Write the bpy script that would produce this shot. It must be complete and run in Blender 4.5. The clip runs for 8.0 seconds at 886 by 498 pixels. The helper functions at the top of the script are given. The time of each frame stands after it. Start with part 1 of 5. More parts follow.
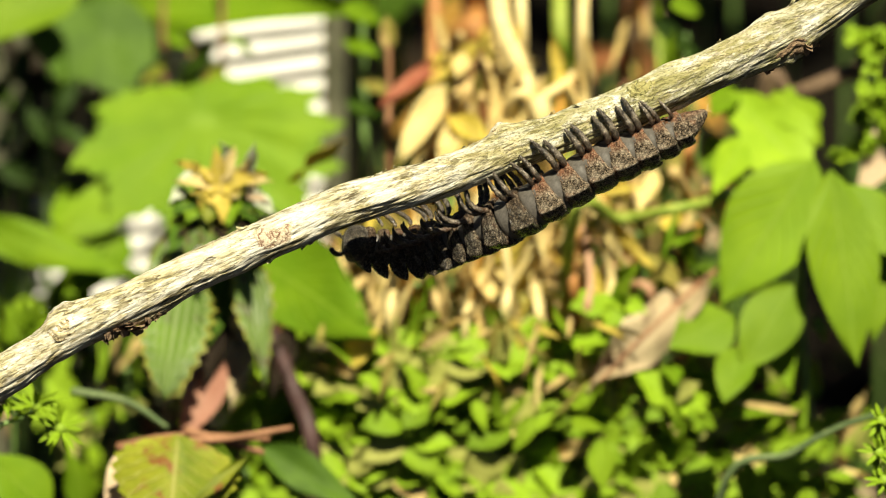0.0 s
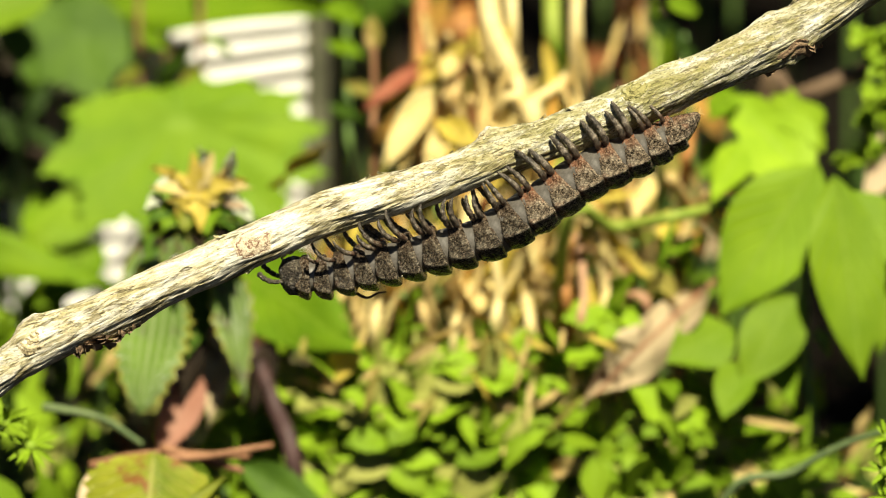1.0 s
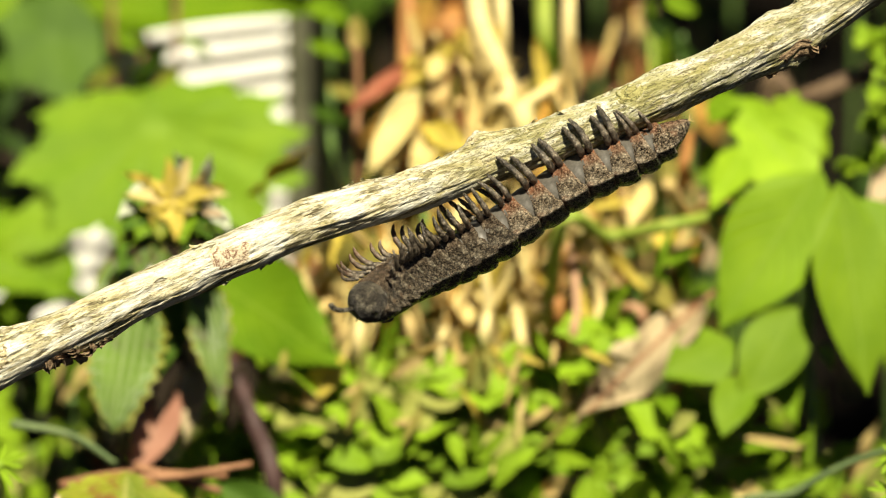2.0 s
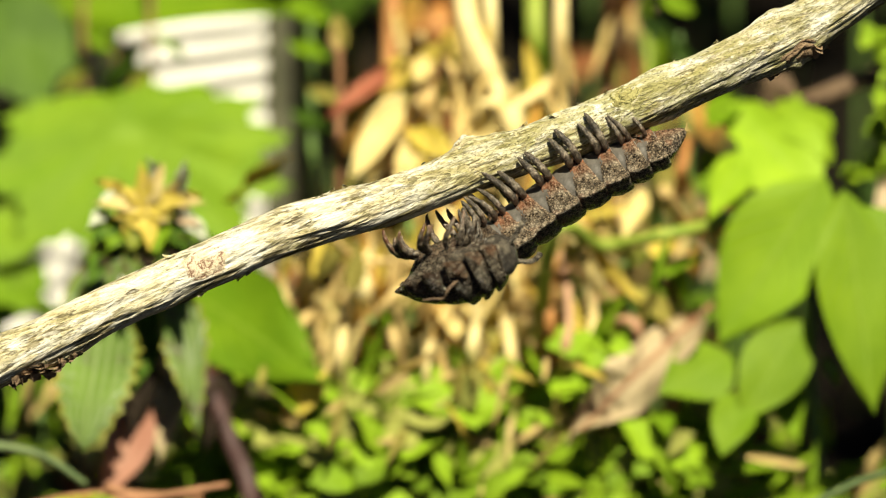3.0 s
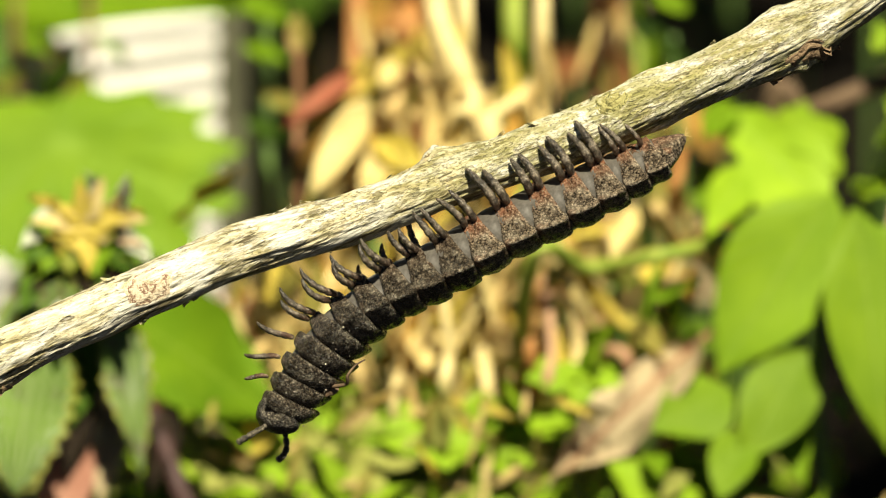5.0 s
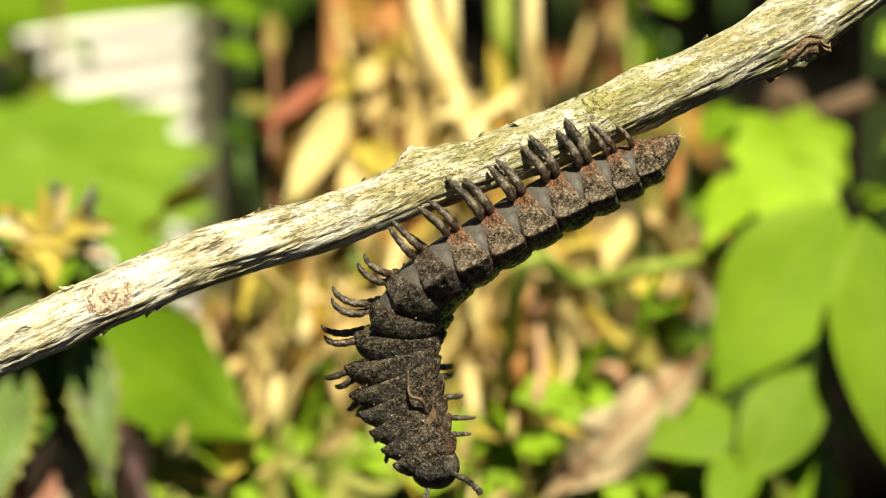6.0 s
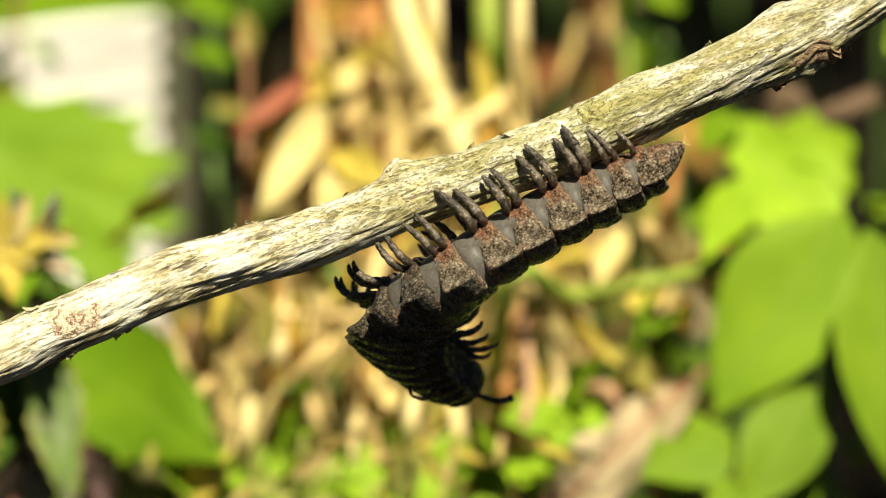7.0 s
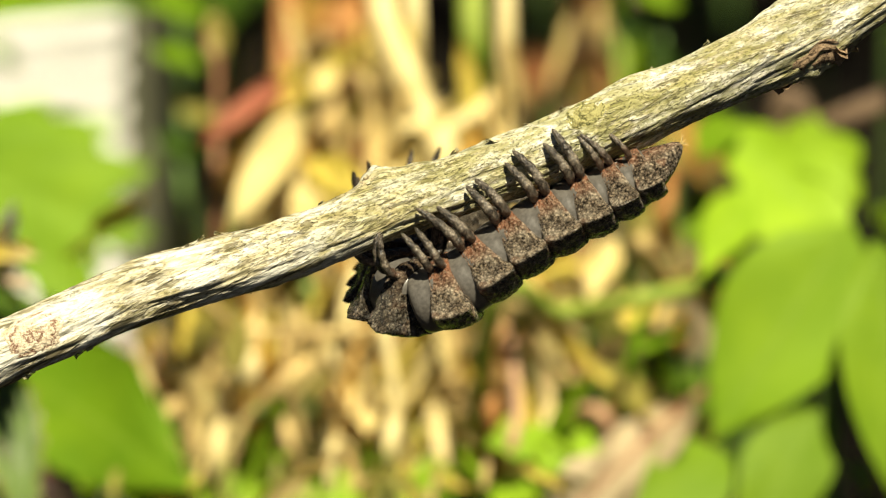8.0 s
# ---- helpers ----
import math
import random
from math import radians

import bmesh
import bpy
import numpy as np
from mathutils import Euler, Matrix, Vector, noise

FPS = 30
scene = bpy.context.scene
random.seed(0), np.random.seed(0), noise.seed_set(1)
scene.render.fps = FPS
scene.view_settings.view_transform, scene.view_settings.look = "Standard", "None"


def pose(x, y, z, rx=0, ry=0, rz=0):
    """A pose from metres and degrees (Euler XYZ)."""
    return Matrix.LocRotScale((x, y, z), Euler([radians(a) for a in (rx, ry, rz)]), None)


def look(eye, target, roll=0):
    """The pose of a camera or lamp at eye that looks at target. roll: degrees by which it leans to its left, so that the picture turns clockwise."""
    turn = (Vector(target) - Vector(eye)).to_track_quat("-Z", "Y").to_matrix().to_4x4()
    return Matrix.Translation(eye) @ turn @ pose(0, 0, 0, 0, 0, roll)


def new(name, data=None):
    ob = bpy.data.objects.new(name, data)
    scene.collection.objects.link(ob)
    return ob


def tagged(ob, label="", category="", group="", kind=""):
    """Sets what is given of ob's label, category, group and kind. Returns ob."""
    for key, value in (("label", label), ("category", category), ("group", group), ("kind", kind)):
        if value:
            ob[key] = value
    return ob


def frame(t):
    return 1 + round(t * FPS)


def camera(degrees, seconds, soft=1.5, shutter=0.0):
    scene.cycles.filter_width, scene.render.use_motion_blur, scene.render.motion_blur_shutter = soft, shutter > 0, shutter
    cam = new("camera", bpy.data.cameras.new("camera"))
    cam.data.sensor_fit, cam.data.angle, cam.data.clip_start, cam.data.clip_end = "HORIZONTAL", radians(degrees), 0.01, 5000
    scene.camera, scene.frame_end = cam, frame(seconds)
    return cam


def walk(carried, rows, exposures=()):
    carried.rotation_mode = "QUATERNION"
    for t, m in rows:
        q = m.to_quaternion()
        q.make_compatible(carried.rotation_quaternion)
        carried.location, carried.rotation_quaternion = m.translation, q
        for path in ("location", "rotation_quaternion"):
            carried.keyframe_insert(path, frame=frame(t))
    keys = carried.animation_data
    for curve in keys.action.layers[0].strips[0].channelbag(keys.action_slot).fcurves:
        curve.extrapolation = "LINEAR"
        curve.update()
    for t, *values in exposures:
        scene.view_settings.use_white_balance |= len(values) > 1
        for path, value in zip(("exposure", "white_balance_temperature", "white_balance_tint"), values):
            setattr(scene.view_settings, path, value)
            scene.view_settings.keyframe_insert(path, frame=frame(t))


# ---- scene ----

# ================= camera and its walk =================
# Plan grid: U metres a step on the upright plane of the twig, columns to the right, rows downward.
U = 0.145 / 1568
LENS, PITCH, SECONDS = 2.0, -25.0, 8.0
REACH = 0.145 / 2 / math.tan(radians(LENS / 2))
RIGHT = Vector((1, 0, 0))
AHEAD = Vector((0, math.cos(radians(PITCH)), math.sin(radians(PITCH))))
UP = RIGHT.cross(AHEAD)
MID = Vector((0, 0, 0.13))
AIM_COL, AIM_ROW, RATE = 1308.0, 52.2, 0.04223


def grid(col, row, near=0.0):
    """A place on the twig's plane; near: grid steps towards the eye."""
    return MID + RIGHT * ((col - 784) * U) + UP * ((441 - row) * U) - AHEAD * (near * U)


def left_over(t):
    return 1 - RATE * t


def eye_at(t):
    aim = grid(AIM_COL, AIM_ROW)
    return aim + (MID - AHEAD * REACH - aim) * left_over(t)


def spot(col, row, behind=0.0, t=4.0):
    """A place behind the twig's plane (metres along the view), in line with the plan grid as seen midway through the walk."""
    p = grid(col, row)
    e = eye_at(t)
    way = p - e
    return e + way * (1 + behind / way.dot(AHEAD))


cam = camera(LENS, SECONDS, 1.0)
TURN = pose(0, 0, 0, 90 + PITCH, 0, 0)
walk(cam, [(t * 0.5, Matrix.Translation(eye_at(t * 0.5)) @ TURN) for t in range(17)])

# ================= world, sun, exposure =================
SUN_FROM = Vector((0.15, -0.42, 1.0)).normalized()
world = bpy.data.worlds.new("world")
scene.world = world
world.use_nodes = True
sky = world.node_tree.nodes.new("ShaderNodeTexSky")
sky.sky_type, sky.sun_disc = "NISHITA", False
sky.sun_elevation = math.asin(SUN_FROM.z)
sky.sun_rotation = math.atan2(SUN_FROM.x, SUN_FROM.y)
world.node_tree.links.new(sky.outputs[0], world.node_tree.nodes["Background"].inputs[0])
world.node_tree.nodes["Background"].inputs[1].default_value = 0.012
sun = new("sun", bpy.data.lights.new("sun", "SUN"))
sun.data.energy, sun.data.angle, sun.data.color = 5.0, radians(0.53), (1.0, 0.92, 0.69)
sun.matrix_basis = look(SUN_FROM * 3, (0, 0, 0))
scene.view_settings.exposure = 0.86


# ================= materials =================
def material(name, rough=0.6, metal=0.0, spec=0.5):
    m = bpy.data.materials.new(name)
    m.use_nodes = True
    b = m.node_tree.nodes["Principled BSDF"]
    b.inputs["Roughness"].default_value = rough
    b.inputs["Metallic"].default_value = metal
    b.inputs["Specular IOR Level"].default_value = spec
    return m, m.node_tree.nodes, m.node_tree.links, b


def noise_node(n, l, scale, detail=4.0, stretch=None, rough=0.6, source="Object"):
    co = n.new("ShaderNodeTexCoord")
    tex = n.new("ShaderNodeTexNoise")
    tex.inputs["Scale"].default_value, tex.inputs["Detail"].default_value = scale, detail
    tex.inputs["Roughness"].default_value = rough
    if stretch:
        mp = n.new("ShaderNodeMapping")
        mp.inputs["Scale"].default_value = stretch
        l.new(co.outputs[source], mp.inputs[0])
        l.new(mp.outputs[0], tex.inputs["Vector"])
    else:
        l.new(co.outputs[source], tex.inputs["Vector"])
    return tex


def ramp_node(n, l, value, stops):
    r = n.new("ShaderNodeValToRGB")
    el = r.color_ramp.elements
    while len(el) < len(stops):
        el.new(0.5)
    for e, (p, c) in zip(el, stops):
        e.position, e.color = p, (*c, 1)
    l.new(value, r.inputs[0])
    return r


def mixed(n, l, fac, a, b, kind="MIX"):
    m = n.new("ShaderNodeMix")
    m.data_type, m.blend_type = "RGBA", kind
    for s, v in ((0, fac), (6, a), (7, b)):
        if isinstance(v, (int, float)):
            m.inputs[s].default_value = v
        elif isinstance(v, tuple):
            m.inputs[s].default_value = (*v, 1)
        else:
            l.new(v, m.inputs[s])
    return m.outputs[2]


def bumped(n, l, b, height, strength, distance):
    bp = n.new("ShaderNodeBump")
    bp.inputs["Strength"].default_value, bp.inputs["Distance"].default_value = strength, distance
    l.new(height, bp.inputs["Height"])
    l.new(bp.outputs[0], b.inputs["Normal"])


def leaf_material(name, dark, light, vein=(0.3, 0.4, 0.1), glow=0.2, rough=0.6, spots=None, lengthwise=False):
    """A leaf blade: midrib and side veins from its UV map, blotches, light let through."""
    m, n, l, b = material(name, rough, 0.0, 0.18)
    uv = n.new("ShaderNodeUVMap")
    sep = n.new("ShaderNodeSeparateXYZ")
    l.new(uv.outputs[0], sep.inputs[0])
    blot = noise_node(n, l, 90, 5)
    info = n.new("ShaderNodeObjectInfo")
    base = ramp_node(n, l, blot.outputs[0], [(0.3, dark), (0.7, light)])
    vary = n.new("ShaderNodeHueSaturation")
    mr = n.new("ShaderNodeMapRange")
    l.new(info.outputs["Random"], mr.inputs[0])
    mr.inputs[3].default_value, mr.inputs[4].default_value = 0.9, 1.15
    l.new(mr.outputs[0], vary.inputs["Value"])
    l.new(base.outputs[0], vary.inputs["Color"])
    colour = vary.outputs[0]
    if spots:
        sp = noise_node(n, l, 260, 3)
        mask = ramp_node(n, l, sp.outputs[0], [(0.58, (0, 0, 0)), (0.68, (1, 1, 1))])
        colour = mixed(n, l, mask.outputs[0], colour, spots)
    # veins
    across = n.new("ShaderNodeMath")
    across.operation = "ABSOLUTE"
    l.new(sep.outputs[1], across.inputs[0])
    slant = n.new("ShaderNodeMath")
    slant.operation = "MULTIPLY_ADD"
    l.new(across.outputs[0], slant.inputs[0])
    slant.inputs[1].default_value = -0.35
    l.new(sep.outputs[0], slant.inputs[2])
    wave = n.new("ShaderNodeMath")
    wave.operation = "PINGPONG"
    l.new(across.outputs[0] if lengthwise else slant.outputs[0], wave.inputs[0])
    wave.inputs[1].default_value = 0.13 if lengthwise else 0.055
    side = n.new("ShaderNodeMapRange")
    l.new(wave.outputs[0], side.inputs[0])
    side.inputs[1].default_value, side.inputs[2].default_value = (0.02, 0.09) if lengthwise else (0.0, 0.012)
    side.inputs[3].default_value, side.inputs[4].default_value = 0.7, 0.0
    mid = n.new("ShaderNodeMapRange")
    l.new(across.outputs[0], mid.inputs[0])
    mid.inputs[1].default_value, mid.inputs[2].default_value = 0.02, 0.06
    mid.inputs[3].default_value, mid.inputs[4].default_value = 1.0, 0.0
    both = n.new("ShaderNodeMath")
    both.operation = "MAXIMUM"
    l.new(side.outputs[0], both.inputs[0])
    l.new(mid.outputs[0], both.inputs[1])
    half = n.new("ShaderNodeMath")
    half.operation = "MULTIPLY"
    l.new(both.outputs[0], half.inputs[0])
    half.inputs[1].default_value = 0.55
    colour = mixed(n, l, half.outputs[0], colour, vein)
    if lengthwise:
        rim = ramp_node(n, l, across.outputs[0], [(0.86, (0, 0, 0)), (0.98, (0.6, 0.6, 0.6))])
        colour = mixed(n, l, rim.outputs[0], colour, (0.42, 0.34, 0.06))
    l.new(colour, b.inputs["Base Color"])
    bumped(n, l, b, both.outputs[0], 0.5, 0.0004)
    thin = n.new("ShaderNodeBsdfTranslucent")
    l.new(colour, thin.inputs[0])
    mix = n.new("ShaderNodeMixShader")
    mix.inputs[0].default_value = glow
    out = n["Material Output"]
    l.new(b.outputs[0], mix.inputs[1])
    l.new(thin.outputs[0], mix.inputs[2])
    l.new(mix.outputs[0], out.inputs[0])
    return m


def plain_material(name, dark, light, scale, rough=0.6, bump=0.4, size=0.0005, stretch=None, spec=0.4):
    """Two colours blotched by noise, with a fine relief."""
    m, n, l, b = material(name, rough, 0.0, spec)
    big = noise_node(n, l, scale, 6, stretch)
    fine = noise_node(n, l, scale * 6, 4, stretch)
    both = mixed(n, l, 0.45, big.outputs[0], fine.outputs[0])
    r = ramp_node(n, l, both, [(0.38, dark), (0.62, light)])
    l.new(r.outputs[0], b.inputs["Base Color"])
    bumped(n, l, b, both, bump, size)
    return m


def bark_material():
    """Pale weathered bark: clean bleached stretches, speckled rough ones, long dark splits, green algae on the thick end."""
    m, n, l, b = material("bark", 0.75, 0.0, 0.3)
    uv = n.new("ShaderNodeUVMap")
    sep = n.new("ShaderNodeSeparateXYZ")
    l.new(uv.outputs[0], sep.inputs[0])

    def tex(scale, detail, along, rough=0.65):
        q = n.new("ShaderNodeMapping")
        q.inputs["Scale"].default_value = (along, 1, 1)
        co = n.new("ShaderNodeTexCoord")
        l.new(co.outputs["Object"], q.inputs[0])
        x = n.new("ShaderNodeTexNoise")
        x.inputs["Scale"].default_value, x.inputs["Detail"].default_value = scale, detail
        x.inputs["Roughness"].default_value = rough
        l.new(q.outputs[0], x.inputs["Vector"])
        return x.outputs[0]

    def grey(v):
        return (v, v, v)

    def times(a, c):
        return mixed(n, l, 1.0, a, c, "MULTIPLY")

    def crack(scale, along, width, gate):
        """Long thin splits along the grain, broken up by a gate."""
        return times(ramp_node(n, l, tex(scale, 3, along, 0.55), [(0.40 - width, grey(1)), (0.42, grey(0))]).outputs[0], gate)

    streak = tex(1300, 5, 0.09)
    fibre = tex(2400, 3, 0.05, 0.55)
    speck = tex(4600, 4, 0.4)
    patch = tex(170, 4, 0.4)
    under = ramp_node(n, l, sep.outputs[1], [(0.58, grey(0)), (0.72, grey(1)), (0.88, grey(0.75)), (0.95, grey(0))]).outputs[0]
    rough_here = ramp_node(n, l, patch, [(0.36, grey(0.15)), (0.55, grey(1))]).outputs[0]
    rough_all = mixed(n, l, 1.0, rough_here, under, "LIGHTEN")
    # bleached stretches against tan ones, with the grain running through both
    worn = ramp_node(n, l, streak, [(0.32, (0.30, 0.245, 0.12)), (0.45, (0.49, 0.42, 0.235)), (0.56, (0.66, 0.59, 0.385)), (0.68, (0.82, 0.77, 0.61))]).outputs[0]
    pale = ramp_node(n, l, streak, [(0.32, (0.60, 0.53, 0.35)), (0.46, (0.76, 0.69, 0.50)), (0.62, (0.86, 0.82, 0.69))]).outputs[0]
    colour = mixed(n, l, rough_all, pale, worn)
    bleach = times(ramp_node(n, l, tex(420, 6, 0.22, 0.7), [(0.48, grey(0)), (0.56, grey(0.85))]).outputs[0], mixed(n, l, 0.5, (1, 1, 1), ramp_node(n, l, patch, [(0.45, grey(1)), (0.6, grey(0))]).outputs[0]))
    colour = mixed(n, l, bleach, colour, (0.88, 0.86, 0.77))
    olive = times(ramp_node(n, l, tex(1500, 5, 0.09), [(0.46, grey(0)), (0.60, grey(0.6))]).outputs[0], rough_all)
    colour = mixed(n, l, olive, colour, (0.36, 0.32, 0.13))
    pits = times(ramp_node(n, l, speck, [(0.37, grey(0.85)), (0.46, grey(0))]).outputs[0], mixed(n, l, 0.12, rough_all, (1, 1, 1)))
    colour = mixed(n, l, pits, colour, (0.11, 0.09, 0.045))
    flecks = times(ramp_node(n, l, fibre, [(0.34, grey(0.8)), (0.41, grey(0))]).outputs[0], mixed(n, l, 0.1, rough_all, (1, 1, 1)))
    colour = mixed(n, l, flecks, colour, (0.15, 0.12, 0.058))
    gate = ramp_node(n, l, tex(260, 3, 0.25), [(0.44, grey(0)), (0.54, grey(0.95))]).outputs[0]
    lines = mixed(n, l, 1.0, crack(900, 0.035, 0.04, gate), crack(1500, 0.04, 0.03, times(rough_all, grey(0.8))), "LIGHTEN")
    lines = mixed(n, l, 1.0, lines, crack(750, 0.05, 0.015, under), "LIGHTEN")
    lines = mixed(n, l, 1.0, lines, crack(430, 0.06, 0.02, times(gate, rough_all)), "LIGHTEN")
    colour = mixed(n, l, lines, colour, (0.085, 0.066, 0.034))
    colour = mixed(n, l, times(bleach, grey(0.6)), colour, (0.86, 0.83, 0.72))
    # green algae: strongest on the thick end
    band = ramp_node(n, l, sep.outputs[0], [(0.55, grey(0.12)), (0.70, grey(1)), (0.80, grey(0.9)), (0.92, grey(0.55))]).outputs[0]
    moss = times(ramp_node(n, l, mixed(n, l, 0.5, tex(330, 4, 0.6), tex(1700, 5, 0.5)), [(0.40, grey(0)), (0.54, grey(0.8))]).outputs[0], band)
    colour = mixed(n, l, moss, colour, (0.26, 0.25, 0.075))
    # ridges lighter, hollows darker: shading of the relief put into the colour
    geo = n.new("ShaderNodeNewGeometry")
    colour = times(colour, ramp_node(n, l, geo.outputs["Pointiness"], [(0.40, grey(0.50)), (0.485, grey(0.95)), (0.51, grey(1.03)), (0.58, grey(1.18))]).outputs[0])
    dots = times(ramp_node(n, l, tex(3600, 4, 0.6), [(0.38, grey(0.85)), (0.46, grey(0))]).outputs[0], band)
    colour = mixed(n, l, dots, colour, (0.085, 0.075, 0.032))
    l.new(colour, b.inputs["Base Color"])
    hgt = mixed(n, l, 0.45, streak, fibre)
    hgt = mixed(n, l, lines, hgt, grey(0.0))
    hgt = mixed(n, l, times(pits, grey(0.7)), hgt, grey(0.2))
    bumped(n, l, b, hgt, 1.0, 0.0005)
    return m


def cuticle_material(name, dark, light, dust, rough=0.5, grain=2600, rust=None, relief=1.0, roots=0.0, crust=0.0, dusty=0.85):
    """Knobbly armour with tan dust on it."""
    m, n, l, b = material(name, rough, 0.0, 0.5)
    co = n.new("ShaderNodeTexCoord")
    vor = n.new("ShaderNodeTexVoronoi")
    vor.inputs["Scale"].default_value = grain
    l.new(co.outputs["Object"], vor.inputs["Vector"])
    blot = noise_node(n, l, 620, 7, None, 0.72)
    fine = noise_node(n, l, 3500, 4, None, 0.7)
    base = ramp_node(n, l, fine.outputs[0], [(0.42, dark), (0.58, light)])
    mask = ramp_node(n, l, blot.outputs[0], [(0.47, (0, 0, 0)), (0.62, (dusty, dusty, dusty))])
    colour = mixed(n, l, mask.outputs[0], base.outputs[0], dust)
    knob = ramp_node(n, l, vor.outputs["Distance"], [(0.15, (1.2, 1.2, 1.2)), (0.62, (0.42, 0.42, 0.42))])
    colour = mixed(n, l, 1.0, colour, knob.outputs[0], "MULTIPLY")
    # rims and knobs paler, hollows darker: light and shade painted into the colour
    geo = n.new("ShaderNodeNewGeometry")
    relief_tone = ramp_node(n, l, geo.outputs["Pointiness"], [(0.40, (0.45, 0.45, 0.45)), (0.50, (1, 1, 1)), (0.60, (1.7, 1.7, 1.7))])
    colour = mixed(n, l, 1.0, colour, relief_tone.outputs[0], "MULTIPLY")
    if rust:
        red = noise_node(n, l, 260, 3)
        rm = ramp_node(n, l, red.outputs[0], [(0.55, (0, 0, 0)), (0.72, (0.7, 0.7, 0.7))])
        stain = rm.outputs[0]
        if roots:
            # rusty skin about the roots of the legs
            low = n.new("ShaderNodeSeparateXYZ")
            l.new(co.outputs["Object"], low.inputs[0])
            near_legs = n.new("ShaderNodeMapRange")
            l.new(low.outputs[2], near_legs.inputs[0])
            near_legs.inputs[1].default_value, near_legs.inputs[2].default_value = -0.0008, -0.0030
            near_legs.inputs[3].default_value, near_legs.inputs[4].default_value = 0.0, roots
            soak = mixed(n, l, 1.0, near_legs.outputs[0], ramp_node(n, l, blot.outputs[0], [(0.40, (0, 0, 0)), (0.56, (1, 1, 1))]).outputs[0], "MULTIPLY")
            stain = mixed(n, l, 1.0, stain, soak, "LIGHTEN")
        colour = mixed(n, l, stain, colour, rust)
    if crust:
        grit = noise_node(n, l, 1300, 5, None, 0.85)
        gm = ramp_node(n, l, grit.outputs[0], [(0.58, (0, 0, 0)), (0.63, (crust, crust, crust))])
        colour = mixed(n, l, gm.outputs[0], colour, dust)
    l.new(colour, b.inputs["Base Color"])
    hgt = mixed(n, l, 0.7, vor.outputs["Distance"], fine.outputs[0])
    bumped(n, l, b, hgt, relief, 0.0009)
    return m


BARK = bark_material()
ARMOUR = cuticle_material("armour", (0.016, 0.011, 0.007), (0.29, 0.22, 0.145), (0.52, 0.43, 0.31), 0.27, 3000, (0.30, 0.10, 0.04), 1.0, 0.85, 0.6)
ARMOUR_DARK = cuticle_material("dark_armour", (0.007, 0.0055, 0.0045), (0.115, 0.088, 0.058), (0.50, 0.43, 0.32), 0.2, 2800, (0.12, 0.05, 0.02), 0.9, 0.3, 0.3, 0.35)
RING = plain_material("smooth_ring", (0.07, 0.062, 0.052), (0.15, 0.136, 0.115), 420, 0.36, 0.12, 0.0004, None, 0.9)
LEG = cuticle_material("leg", (0.012, 0.009, 0.007), (0.10, 0.08, 0.058), (0.27, 0.22, 0.16), 0.3, 4000, (0.13, 0.045, 0.018), 0.4)
GRIT = cuticle_material("gritty_soil", (0.03, 0.024, 0.018), (0.26, 0.21, 0.15), (0.62, 0.55, 0.43), 0.45, 2000)
HEAD = cuticle_material("head", (0.018, 0.015, 0.012), (0.10, 0.083, 0.063), (0.30, 0.26, 0.19), 0.35, 3000)


def scar_material(name, groove, ridge, turns):
    """Healed bark: wavering rings about the middle of its UV map."""
    m, n, l, b = material(name, 0.85, 0.0, 0.2)
    uv = n.new("ShaderNodeUVMap")
    sep = n.new("ShaderNodeSeparateXYZ")
    l.new(uv.outputs[0], sep.inputs[0])
    wob = noise_node(n, l, 700, 5, None, 0.7)
    add = n.new("ShaderNodeMath")
    add.operation = "MULTIPLY_ADD"
    l.new(wob.outputs[0], add.inputs[0])
    add.inputs[1].default_value = 1.5
    l.new(sep.outputs[0], add.inputs[2])
    saw = n.new("ShaderNodeMath")
    saw.operation = "PINGPONG"
    l.new(add.outputs[0], saw.inputs[0])
    saw.inputs[1].default_value = 0.5 / turns
    r = ramp_node(n, l, saw.outputs[0], [(0.02 / turns, groove), (0.16 / turns, ridge)])
    fine = noise_node(n, l, 2600, 4)
    dust = ramp_node(n, l, fine.outputs[0], [(0.36, (0.6, 0.56, 0.48)), (0.50, (1, 1, 1))])
    colour = mixed(n, l, 1.0, r.outputs[0], dust.outputs[0], "MULTIPLY")
    l.new(colour, b.inputs["Base Color"])
    bumped(n, l, b, saw.outputs[0], 0.7, 0.0012)
    return m


SCAR = scar_material("scar_bark", (0.20, 0.085, 0.05), (0.74, 0.62, 0.45), 2.0)
SCAR_DARK = scar_material("knot_bark", (0.12, 0.085, 0.04), (0.58, 0.49, 0.30), 1.8)
SCAR_MOSS = scar_material("mossy_bark", (0.10, 0.10, 0.035), (0.40, 0.37, 0.15), 2.0)
SCAR_RED = scar_material("red_knot_bark", (0.06, 0.035, 0.022), (0.33, 0.23, 0.14), 3.0)
SCRAP = plain_material("dry_scrap", (0.05, 0.03, 0.02), (0.2, 0.13, 0.07), 900, 0.8)
# Humus taken near black: the shade between the plants is in its colour.
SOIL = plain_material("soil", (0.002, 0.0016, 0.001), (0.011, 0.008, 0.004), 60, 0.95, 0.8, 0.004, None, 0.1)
GREEN = leaf_material("green_leaf", (0.105, 0.205, 0.004), (0.165, 0.275, 0.006), (0.22, 0.33, 0.03))
LIME = leaf_material("lime_leaf", (0.125, 0.225, 0.006), (0.18, 0.29, 0.009), (0.22, 0.33, 0.04))
DEEP = leaf_material("deep_leaf", (0.035, 0.08, 0.006), (0.09, 0.17, 0.012), (0.12, 0.2, 0.04))
